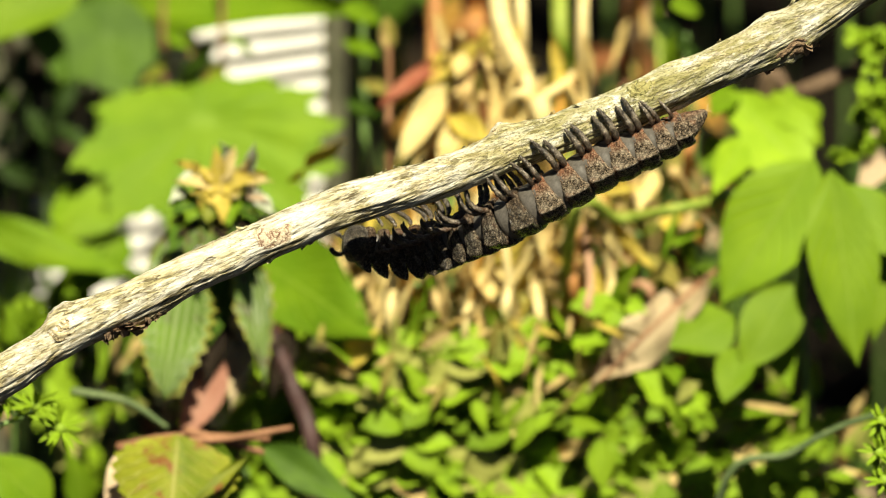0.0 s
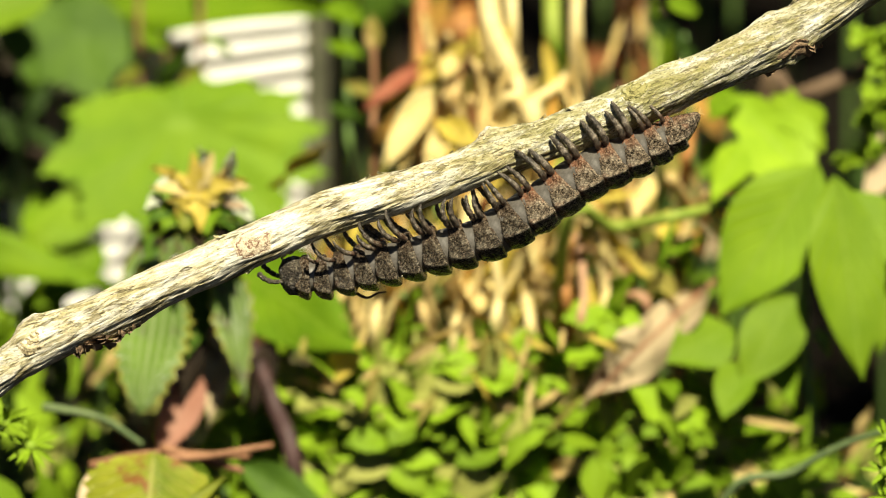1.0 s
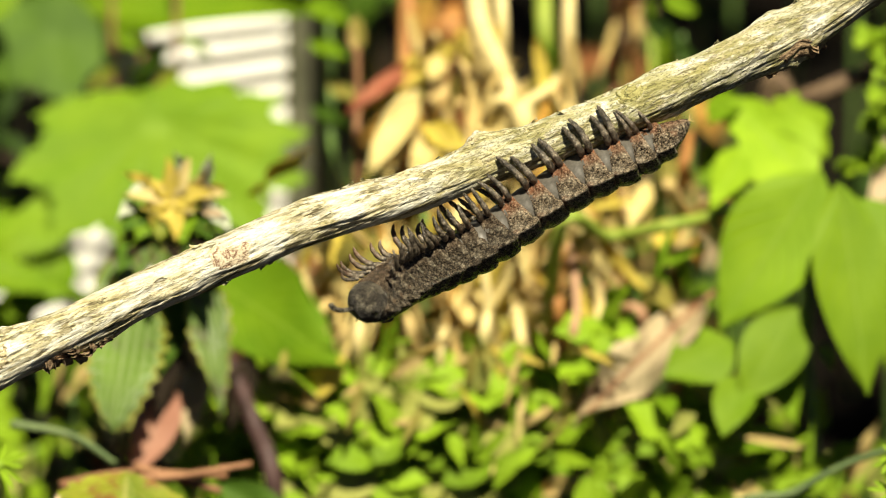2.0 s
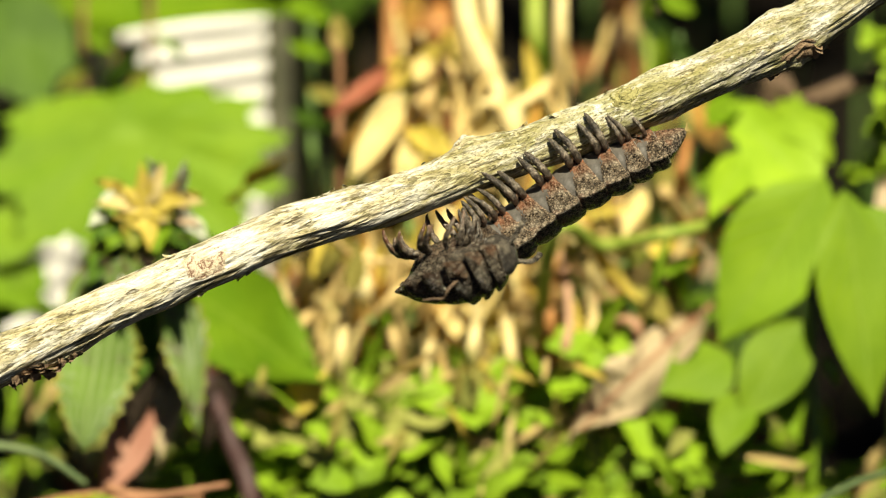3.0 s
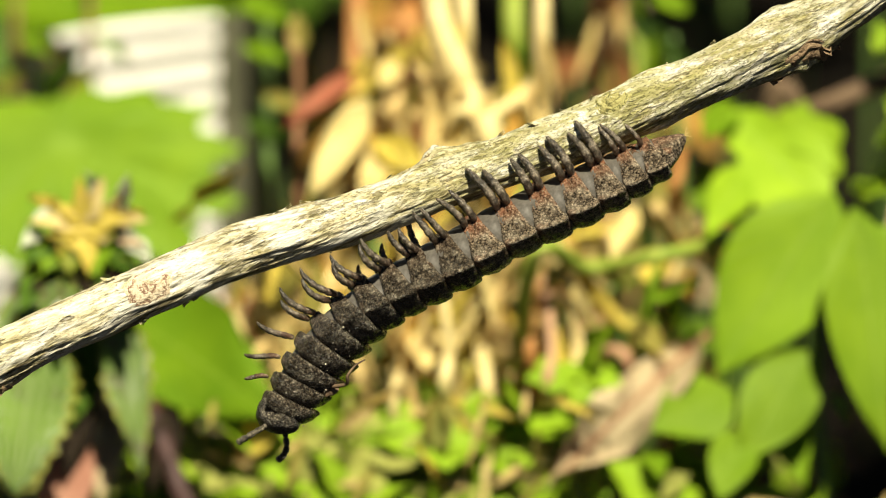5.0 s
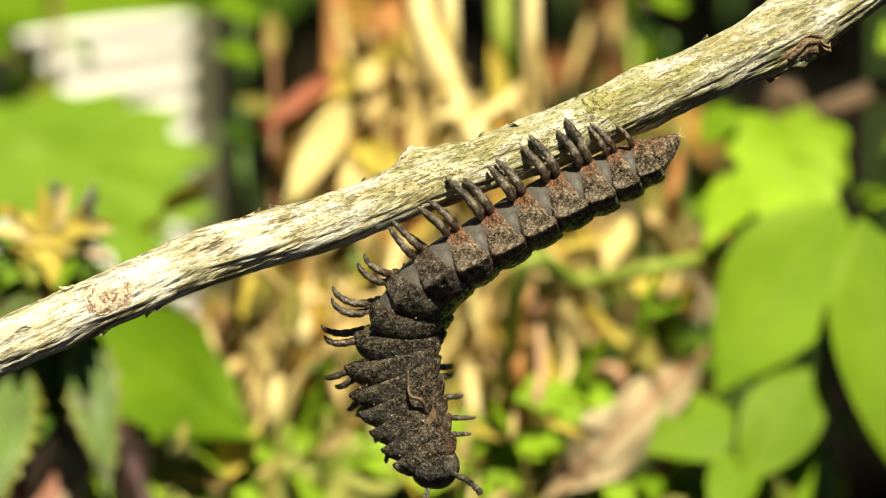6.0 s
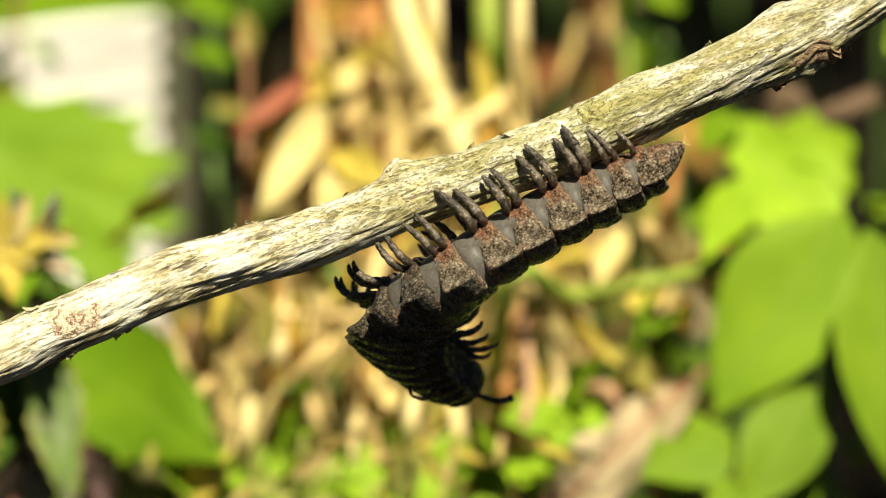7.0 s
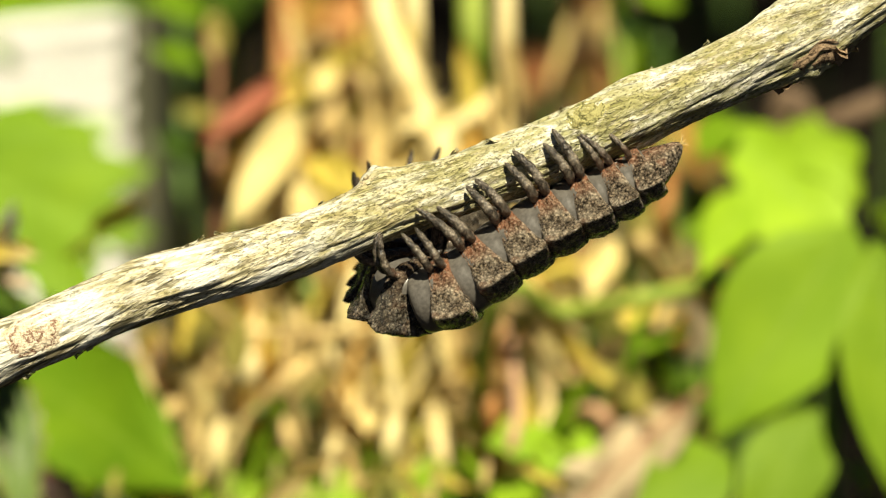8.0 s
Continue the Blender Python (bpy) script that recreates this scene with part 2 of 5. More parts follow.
# Green taken very dark: the shade at the back is in the leaf colour.
SHADE_GREEN = leaf_material("shade_leaf", (0.010, 0.026, 0.003), (0.032, 0.064, 0.006), (0.04, 0.07, 0.015), 0.1)
STRIPED = leaf_material("striped_leaf", (0.04, 0.085, 0.006), (0.11, 0.20, 0.014), (0.36, 0.40, 0.22), 0.15, 0.35, (0.05, 0.035, 0.02), True)
STRAW = leaf_material("straw_leaf", (0.46, 0.33, 0.10), (0.72, 0.56, 0.24), (0.68, 0.56, 0.30), 0.2, 0.6)
PALE = leaf_material("pale_straw_leaf", (0.60, 0.46, 0.15), (0.80, 0.67, 0.31), (0.76, 0.66, 0.38), 0.2, 0.6)
YELLOW = leaf_material("yellow_leaf", (0.48, 0.37, 0.04), (0.66, 0.53, 0.10), (0.62, 0.54, 0.25), 0.25, 0.5)
RUST = leaf_material("rust_leaf", (0.22, 0.07, 0.02), (0.42, 0.17, 0.06), (0.4, 0.25, 0.12), 0.2, 0.6)
DEAD = leaf_material("dead_leaf", (0.34, 0.26, 0.145), (0.48, 0.39, 0.235), (0.42, 0.34, 0.22), 0.15, 0.7, (0.12, 0.07, 0.04))
PALE_DEAD = leaf_material("pale_dead_leaf", (0.50, 0.36, 0.22), (0.66, 0.52, 0.34), (0.6, 0.5, 0.36), 0.15, 0.7)
HAIRY = leaf_material("hairy_grey_leaf", (0.42, 0.46, 0.32), (0.66, 0.68, 0.54), (0.6, 0.62, 0.5), 0.2, 0.7)
MIDGREEN = leaf_material("mid_green_leaf", (0.085, 0.175, 0.003), (0.14, 0.245, 0.005), (0.18, 0.28, 0.02))
PINK = leaf_material("pink_leaf", (0.34, 0.14, 0.09), (0.58, 0.32, 0.22), (0.45, 0.28, 0.2), 0.2, 0.5)
TURNING = leaf_material("turning_leaf", (0.10, 0.16, 0.008), (0.30, 0.31, 0.025), (0.45, 0.42, 0.12), 0.2, 0.5, (0.24, 0.10, 0.03))
SPROUT = leaf_material("sprout_leaf", (0.17, 0.29, 0.008), (0.25, 0.38, 0.014), (0.27, 0.40, 0.05), 0.12)
# Dark brown litter, with the shade on the ground mixed into its colour.
DARK_LITTER = leaf_material("dark_litter", (0.010, 0.007, 0.004), (0.035, 0.023, 0.013), (0.04, 0.028, 0.016), 0.1, 0.8)
STEM_GREEN = plain_material("green_stem", (0.10, 0.18, 0.04), (0.2, 0.32, 0.08), 200, 0.5)
STEM_DULL = plain_material("dull_green_stem", (0.06, 0.10, 0.03), (0.15, 0.20, 0.075), 200, 0.7)
STEM_PURPLE = plain_material("purple_stem", (0.03, 0.014, 0.014), (0.09, 0.045, 0.04), 200, 0.6)
STEM_BROWN = plain_material("brown_stem", (0.16, 0.07, 0.03), (0.36, 0.18, 0.09), 200, 0.7)
STEM_STRAW = plain_material("straw_stem", (0.45, 0.3, 0.1), (0.68, 0.52, 0.22), 120, 0.6, 0.4, 0.0006, (4, 4, 0.4))
STEM_PALE = plain_material("pale_straw_stem", (0.62, 0.47, 0.17), (0.82, 0.70, 0.36), 120, 0.6, 0.4, 0.0006, (4, 4, 0.4))
STEM_LIME = plain_material("lime_stalk", (0.16, 0.24, 0.02), (0.34, 0.40, 0.06), 120, 0.6, 0.4, 0.0006, (4, 4, 0.4))
STEM_PINK = plain_material("pinkish_stem", (0.36, 0.19, 0.10), (0.58, 0.36, 0.22), 160, 0.6)
ORANGE = leaf_material("orange_leaf", (0.40, 0.20, 0.03), (0.56, 0.33, 0.06), (0.55, 0.4, 0.15), 0.2, 0.6)
OLIVE = leaf_material("olive_leaf", (0.20, 0.17, 0.03), (0.36, 0.32, 0.07), (0.38, 0.34, 0.12), 0.2, 0.6)
PALE_OLIVE = leaf_material("pale_olive_leaf", (0.24, 0.27, 0.05), (0.40, 0.40, 0.10), (0.42, 0.42, 0.16), 0.12, 0.6)
RED = leaf_material("red_leaf", (0.28, 0.06, 0.03), (0.44, 0.18, 0.10), (0.42, 0.22, 0.13), 0.2, 0.6)
STEM_ORANGE = plain_material("orange_stalk", (0.26, 0.10, 0.025), (0.5, 0.24, 0.07), 120, 0.6, 0.4, 0.0006, (4, 4, 0.4))
WHITE = plain_material("white_paint", (0.80, 0.78, 0.70), (0.88, 0.86, 0.80), 40, 0.5, 0.2, 0.0005)
POST = plain_material("grey_post", (0.10, 0.10, 0.06), (0.24, 0.24, 0.15), 60, 0.8, 0.5, 0.001)

# ================= building helpers =================
PLACE = {}


def mesh_of(name, bm, mat):
    me = bpy.data.meshes.new(name)
    bm.normal_update()
    bm.to_mesh(me)
    bm.free()
    me.materials.append(mat)
    for p in me.polygons:
        p.use_smooth = True
    return me


def thing(name, bm, mat, m=Matrix(), label="", category="", group="", kind=""):
    ob = new(name, mesh_of(name, bm, mat) if bm else None)
    ob.matrix_basis = m
    PLACE[ob] = m.copy()
    return tagged(ob, label, category, group, kind)


def part(name, bm, mat, parent, label="", m=None, data=None):
    """A mesh under a thing or part; m: its pose in the world."""
    ob = new(name, data or mesh_of(name, bm, mat))
    ob.parent = parent
    m = PLACE[parent] if m is None else m
    ob.matrix_basis = PLACE[parent].inverted() @ m
    PLACE[ob] = m.copy()
    return tagged(ob, label)


def smooth_path(points, steps):
    """A smooth line through points (Catmull-Rom)."""
    pts = [np.array(p, float) for p in points]
    pts = [2 * pts[0] - pts[1]] + pts + [2 * pts[-1] - pts[-2]]
    out = []
    for i in range(1, len(pts) - 2):
        a, b, c, d = pts[i - 1:i + 3]
        for s in range(steps):
            t = s / steps
            out.append(0.5 * (2 * b + (c - a) * t + (2 * a - 5 * b + 4 * c - d) * t * t + (3 * b - a - 3 * c + d) * t ** 3))
    out.append(pts[-2])
    return np.array(out)


def tube(bm, centres, radii, sides=10, shape=None):
    """A closed tube along centres; shape(i, angle) gives a factor on the radius."""
    uv = bm.loops.layers.uv.verify()
    n = len(centres)
    c = [Vector(p) for p in centres]
    prev = None
    rings = []
    for i in range(n):
        t = (c[min(i + 1, n - 1)] - c[max(i - 1, 0)]).normalized()
        if prev is None:
            prev = t.orthogonal().normalized()
        prev = (prev - t * prev.dot(t)).normalized()
        other = t.cross(prev)
        ring = []
        for k in range(sides):
            a = 2 * math.pi * k / sides
            r = radii[i] * (shape(i, a) if shape else 1)
            ring.append(bm.verts.new(c[i] + prev * (math.cos(a) * r) + other * (math.sin(a) * r)))
        rings.append(ring)
    for i in range(n - 1):
        for k in range(sides):
            j = (k + 1) % sides
            f = bm.faces.new((rings[i][k], rings[i][j], rings[i + 1][j], rings[i + 1][k]))
            for loop, (u, v) in zip(f.loops, ((i, k), (i, k + 1), (i + 1, k + 1), (i + 1, k))):
                loop[uv].uv = (u / (n - 1), v / sides)
    bm.faces.new(rings[0][::-1])
    bm.faces.new(rings[-1])
    return bm


def stem(points, r0, r1, steps=6, sides=8):
    """A tapered bent stalk through world places."""
    bm = bmesh.new()
    line = smooth_path([tuple(p) for p in points], steps)
    radii = np.linspace(r0, r1, len(line))
    return tube(bm, line, radii, sides, lambda i, a: 1 + 0.08 * math.sin(3 * a + i * 0.6))


def blade(bm, length, width, belly=0.75, sharp=1.0, fold=0.25, droop=0.15, wave=0.04, teeth=0, lobes=0, bite=0.10, seed=0, m=Matrix(), nx=16, ny=8, thick=0.00018):
    """A leaf blade from its base at the origin along +x, upper side +z, added to bm with pose m."""
    uv = bm.loops.layers.uv.verify()
    rnd = random.Random(seed)
    ph = rnd.uniform(0, 6.28)
    for side in (1, -1):
        rows = []
        for i in range(nx + 1):
            s = i / nx
            w = width * 0.5 * max(0.0, math.sin(math.pi * s ** belly)) ** sharp
            if teeth:
                w *= 1 + bite * (2 * abs((s * teeth) % 1 - 0.5) - 0.5)
            if lobes:
                w *= 0.62 + 0.45 * abs(math.cos(math.pi * lobes * s))
            w = max(w, width * 0.012)
            row = []
            for j in range(ny + 1):
                q = 2 * j / ny - 1
                y = q * w
                z = fold * abs(y) - droop * length * s * s + wave * length * math.sin(ph + 7 * s + 2.2 * q) * abs(q)
                x = length * s + (0.08 * length * abs(q) ** 2 * math.sin(math.pi * s) if lobes else 0)
                row.append(bm.verts.new(m @ Vector((x, y, z + side * thick / 2))))
            rows.append(row)
        for i in range(nx):
            for j in range(ny):
                q = (rows[i][j], rows[i + 1][j], rows[i + 1][j + 1], rows[i][j + 1])
                cs = ((i, j), (i + 1, j), (i + 1, j + 1), (i, j + 1))
                if side < 0:
                    q, cs = q[::-1], cs[::-1]
                f = bm.faces.new(q)
                for loop, (a, b) in zip(f.loops, cs):
                    loop[uv].uv = (a / nx, 2 * b / ny - 1)
    return bm


def palm(bm, lobes, dome=0.1, wave=0.05, seed=0, notch=0.6, thick=0.00018):
    """A palmate leaf about the origin, upper side +z; lobes: (degrees, length) in turn, joined by notches."""
    uv = bm.loops.layers.uv.verify()
    rnd = random.Random(seed)
    ph = rnd.uniform(0, 6.28)
    spokes = []
    for i, (a0, r0) in enumerate(lobes):
        a1, r1 = lobes[(i + 1) % len(lobes)]
        a1 += 360 if a1 <= a0 else 0
        for k in range(12):
            f = k / 12
            dip = notch * math.sin(math.pi * f) ** 1.3
            jag = 1 + 0.05 * math.sin(9 * math.pi * f + ph)
            r = (r0 * (1 - f) + r1 * f) * (1 - dip * 0.45) * jag
            spokes.append((radians(a0 + (a1 - a0) * f), r, 2 * f if f < 0.5 else 2 * f - 2))
    biggest = max(r for _, r, _ in spokes)
    for side in (1, -1):
        mid = bm.verts.new((0, 0, side * thick / 2))
        rings = []
        for j in range(1, 9):
            q = j / 8
            rings.append([bm.verts.new((math.cos(a) * r * q, math.sin(a) * r * q, side * thick / 2 - dome * biggest * q * q + wave * biggest * q * math.sin(3 * a + ph + 4 * q) + 0.03 * biggest * q * abs(v))) for a, r, v in spokes])
        n = len(spokes)
        for k in range(n):
            k2 = (k + 1) % n
            v0, v1 = spokes[k][2], spokes[k2][2]
            v1 = 1.0 if v1 < v0 and v0 > 0 else v1
            f = bm.faces.new((mid, rings[0][k], rings[0][k2]) if side > 0 else (mid, rings[0][k2], rings[0][k]))
            for loop in f.loops:
                loop[uv].uv = (0.1, 0.3)
            for j in range(7):
                quad = (rings[j][k], rings[j + 1][k], rings[j + 1][k2], rings[j][k2])
                cs = ((j + 1, v0), (j + 2, v0), (j + 2, v1), (j + 1, v1))
                if side < 0:
                    quad, cs = quad[::-1], cs[::-1]
                f = bm.faces.new(quad)
                for loop, (u, v) in zip(f.loops, cs):
                    loop[uv].uv = (u / 8, v)
    return bm


def lie(base, tip, facing):
    """A pose at base, +x towards tip, +z as near to facing as can be, and the length."""
    x = (tip - base)
    length = x.length
    x.normalize()
    z = (facing - x * facing.dot(x)).normalized()
    y = z.cross(x)
    return Matrix((( x.x, y.x, z.x, base.x), (x.y, y.y, z.y, base.y), (x.z, y.z, z.z, base.z), (0, 0, 0, 1))), length


TOWARD = -AHEAD
SKYWARD = (TOWARD + Vector((0.1, 0, 0.5))).normalized()


def leaf(parent, base, tip, width, mat, facing=None, name="leaf", label="", **shape):
    """A leaf part of a plant, from base to tip; width in plan grid steps."""
    m, length = lie(base, tip, facing or SKYWARD)
    bm = blade(bmesh.new(), length, width * U, **shape)
    return part(name, bm, mat, parent, label, m)


# ================= ground =================
def ground_height(x, y):
    fade = max(0.0, 1 - (abs(x) + abs(y)) / 3)
    return fade * (0.006 * noise.noise(Vector((x * 9, y * 9, 0))) + 0.0025 * noise.noise(Vector((x * 40, y * 40, 3))))


def build_ground():
    bm = bmesh.new()
    xs = [-300, -60, -12, -4, -1.5] + [-0.7 + 0.02 * i for i in range(71)] + [1.5, 4, 12, 60, 300]
    ys = [-300, -60, -12, -4, -2] + [-0.6 + 0.02 * i for i in range(91)] + [2.5, 5, 12, 60, 300]
    vs = [[bm.verts.new((x, y, ground_height(x, y))) for y in ys] for x in xs]
    for i in range(len(xs) - 1):
        for j in range(len(ys) - 1):
            bm.faces.new((vs[i][j], vs[i + 1][j], vs[i + 1][j + 1], vs[i][j + 1]))
    thing("ground", bm, SOIL, Matrix(), "humus soil in a garden bed, near black with shade put into its colour", "ground", "", "structure")


build_ground()

# ================= the twig =================
def sway(t):
    """How the twig shifts on the plan grid (columns, rows) as the animal heaves on it."""
    ts = (0, 1, 2, 3, 4, 4.7, 5.3, 5.8, 6.0, 6.3, 6.5, 6.7, 7.0, 7.3, 7.5, 7.7, 8.0)
    cs = (0, -1, -1, -1, -1, -1.5, -1, -1, -9, -8, -12, -9.5, -3, 4, 3, 1, -3)
    rs = (0, 0, 0, -1, -1.5, -2, -3, -3, -10, -9, -12.5, -12, -3, 2.5, 1, -2, -4.5)
    return float(np.interp(t, ts, cs)), float(np.interp(t, ts, rs))


TIMES = [i * 0.1 for i in range(81)]
TWIG_ROOT = Vector((-0.27, 0.045, -0.012))
TWIG_LIE, _ = lie(TWIG_ROOT, grid(1680, -125), TOWARD)


def build_twig():
    line = [TWIG_ROOT, Vector((-0.19, 0.03, 0.045))] + [grid(c, r) for c, r in (
        (-330, 822), (-120, 732), (0, 669), (65, 626), (130, 586), (300, 502), (400, 456), (500, 412), (600, 368), (700, 337), (800, 308),
        (900, 267), (1000, 233), (1100, 194), (1200, 151), (1300, 105), (1400, 55), (1500, -10), (1600, -74), (1680, -125))]
    thick = [52, 46, 42, 38, 36, 35, 36, 36, 36.5, 37, 36, 37, 36, 36, 37, 38, 38, 37, 38, 37, 37, 37]
    back = TWIG_LIE.inverted()
    steps = 24
    centres = smooth_path([tuple(back @ p) for p in line], steps)
    radii = np.interp(np.arange(len(centres)) / steps, range(len(thick)), thick) * U
    # knots: place along the line (in steps between points), height, angle it sits at, reach along, reach round
    knots = [(6.0, 0.42, 1.4, 7, 0.6), (5.75, 0.22, 0.7, 4, 0.4), (6.1, 0.16, 0.2, 4, 0.3), (5.7, 0.2, 2.5, 5, 0.5), (12.95, 0.42, 1.75, 3, 0.26), (13.1, 0.20, 1.5, 3, 0.3), (13.4, 0.14, 1.7, 5, 0.4), (17.75, 0.24, 1.7, 8, 0.6),
             (17.9, 0.34, -1.5, 9, 0.5), (6.7, 0.22, -1.6, 6, 0.35), (6.3, 0.15, -1.4, 4, 0.3), (17.3, 0.12, -1.5, 7, 0.4), (9.0, 0.05, 0.1, 7, 0.5), (15.9, 0.1, 1.4, 8, 0.5)]

    def shape(i, a):
        s = i / steps
        p = Vector((math.cos(a) * 1.6, math.sin(a) * 1.6, i * 0.06))
        f = 1 + 0.09 * noise.noise(p) + 0.05 * noise.noise(Vector((math.cos(a) * 5, math.sin(a) * 5, i * 0.10 + 9)))
        f += 0.02 * noise.noise(Vector((math.cos(a) * 8, math.sin(a) * 8, i * 0.05 + 5)))
        f += 0.03 * noise.noise(Vector((math.cos(a) * 13, math.sin(a) * 13, i * 0.11 + 70))) + 0.022 * noise.noise(Vector((math.cos(a) * 17, math.sin(a) * 17, i * 0.4 + 50)))
        crack = noise.noise(Vector((math.cos(a) * 5, math.sin(a) * 5, i * 0.016 + 30)))
        f -= 0.08 * max(0.0, 1 - abs(crack) * 9)
        for at, h, ang, ra, rr in knots:
            da = (a - ang + math.pi) % (2 * math.pi) - math.pi
            di = (s - at) * steps / ra
            e = di * di + (da / rr) ** 2
            if e < 6:
                f += h * math.exp(-e) * (1 + 0.4 * noise.noise(Vector((i * 0.35, a * 2.5, 2))))
        return f
    bm = bmesh.new()
    # round each ring: angle 0 towards the eye, 90 degrees up
    uv = bm.loops.layers.uv.verify()
    n, sides = len(centres), 96
    c = [Vector(p) for p in centres]
    rings = []
    for i in range(n):
        t = (c[min(i + 1, n - 1)] - c[max(i - 1, 0)]).normalized()
        out = (Vector((0, 0, 1)) - t * t.z).normalized()
        side = t.cross(out) * -1
        rings.append([bm.verts.new(c[i] + (out * math.cos(a) + side * math.sin(a)) * (radii[i] * shape(i, a))) for a in (2 * math.pi * k / sides for k in range(sides))])
    for i in range(n - 1):
        for k in range(sides):
            j = (k + 1) % sides
            f = bm.faces.new((rings[i][k], rings[i + 1][k], rings[i + 1][j], rings[i][j]))
            for loop, (u, v) in zip(f.loops, ((i, k), (i + 1, k), (i + 1, k + 1), (i, k + 1))):
                loop[uv].uv = (u / (n - 1), v / sides)
    bm.faces.new(rings[0])
    bm.faces.new(rings[-1][::-1])
    bmesh.ops.recalc_face_normals(bm, faces=bm.faces)
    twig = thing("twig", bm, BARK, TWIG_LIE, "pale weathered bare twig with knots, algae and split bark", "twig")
    # loose flakes of bark along its lower side
    rnd = random.Random(5)
    for q in range(34):
        i = rnd.randrange(int(3.5 * steps), int(19 * steps))
        a = rnd.choice((-1.5, 1.5, 1.6, -1.4)) + rnd.uniform(-0.5, 0.5)
        t = (c[i + 1] - c[i - 1]).normalized()
        out = (Vector((0, 0, 1)) - t * t.z).normalized()
        side = t.cross(out) * -1
        nrm = out * math.cos(a) + side * math.sin(a)
        p = c[i] + nrm * (radii[i] * shape(i, a) * 0.985)
        m, _ = lie(p, p + t * rnd.choice((1, -1)) + nrm * rnd.uniform(0.05, 0.3), nrm)
        fb = blade(bmesh.new(), rnd.uniform(8, 26) * U, rnd.uniform(4, 10) * U, sharp=0.5, fold=-0.3, droop=-0.1, wave=0.08, seed=q, nx=6, ny=4, thick=0.00022)
        part("bark_flake", fb, BARK, twig, "", TWIG_LIE @ m)
    for at, reach in ((6.45, 36), (6.55, 48), (6.62, 40), (6.72, 44), (6.85, 26), (17.6, 28), (17.9, 34), (18.1, 22)):
        i = int(at * steps)
        t = (c[i + 1] - c[i - 1]).normalized()
        out = (Vector((0, 0, 1)) - t * t.z).normalized()
        side = t.cross(out) * -1
        a = -1.45 + rnd.uniform(-0.3, 0.3)
        nrm = out * math.cos(a) + side * math.sin(a)
        p = c[i] + nrm * (radii[i] * shape(i, a) * 0.90)
        m, _ = lie(p, p + t * rnd.choice((1, -1)) + nrm * rnd.uniform(0.25, 0.5), nrm)
        part("bark_flake", blade(bmesh.new(), reach * U, reach * U * 0.8, sharp=0.4, fold=-0.3, wave=0.2, teeth=3, seed=int(at * 10), nx=10, ny=4, thick=0.0006), SCAR_RED, twig, "dark ragged bark flake", TWIG_LIE @ m)
    # round branch scars: rings of swollen bark
    def scar(i, a, rx, ry, mat, name, lift, label):
        t = (c[i + 1] - c[i - 1]).normalized()
        out = (Vector((0, 0, 1)) - t * t.z).normalized()
        side = t.cross(out) * -1
        sb = bmesh.new()
        rows = []
        for j in range(13):
            s = j / 12
            row = []
            for k in range(28):
                b = 2 * math.pi * k / 28
                wob = 1 + 0.4 * noise.noise(Vector((math.cos(b) * 1.5, math.sin(b) * 1.5, i)))
                u, v = rx * U * s * wob * math.cos(b), ry * U * s * wob * math.sin(b)
                ang = a + v / radii[i]
                h = radii[i] * (1.0 + lift * (1 - s) ** 0.7 + lift * 0.45 * math.cos(s * 19 + 1.5 * noise.noise(Vector((math.cos(b), math.sin(b), 4)))) * (1 - s * 0.4)) - (0.0004 if j == 12 else 0)
                row.append(sb.verts.new(c[i] + t * u + (out * math.cos(ang) + side * math.sin(ang)) * h))
            rows.append(row)
        suv = sb.loops.layers.uv.verify()
        for j in range(12):
            for k in range(28):
                f = sb.faces.new((rows[j][k], rows[j + 1][k], rows[j + 1][(k + 1) % 28], rows[j][(k + 1) % 28]))
                for loop, (u, v) in zip(f.loops, ((j, k), (j + 1, k), (j + 1, k + 1), (j, k + 1))):
                    loop[suv].uv = (u / 12, v / 28)
        bmesh.ops.remove_doubles(sb, verts=sb.verts, dist=1e-7)
        bmesh.ops.recalc_face_normals(sb, faces=sb.faces)
        part(name, sb, mat, twig, label)
    scar(int(8.9 * steps), 0.15, 38, 33, SCAR, "bark_scar", 0.022, "ringed reddish-tan bark scar")
    scar(int(5.95 * steps), 0.55, 34, 34, SCAR_DARK, "bark_scar", 0.17, "swollen dark bark knot")
    scar(int(17.95 * steps), -1.2, 34, 26, SCAR_RED, "bark_scar", 0.16, "rough reddish-brown bark knot")
    scar(int(15.45 * steps), 0.75, 30, 26, SCAR_MOSS, "bark_scar", 0.10, "dark mossy bark knot")
    scar(int(12.95 * steps), 1.55, 16, 14, SCAR_DARK, "bud", 0.22, "small dry bud stump")
    return twig


TWIG = build_twig()

# ================= the millipede =================
BODY = 770.0
COUNT = 17
PITCHES = np.interp(range(COUNT), (0, 1, 3, 6, 10, 16), (34, 38, 50, 52, 46, 32))
PITCHES *= (BODY - 26 - 30) / PITCHES.sum()
SIZES = np.interp(range(COUNT), (0, 1, 2, 4, 8, 12, 16), (0.80, 0.92, 1.0, 1.05, 1.03, 0.99, 0.93))
STATIONS = 26 + np.cumsum(PITCHES) - PITCHES / 2
POSTURES = []
SHORTEST = 0.84


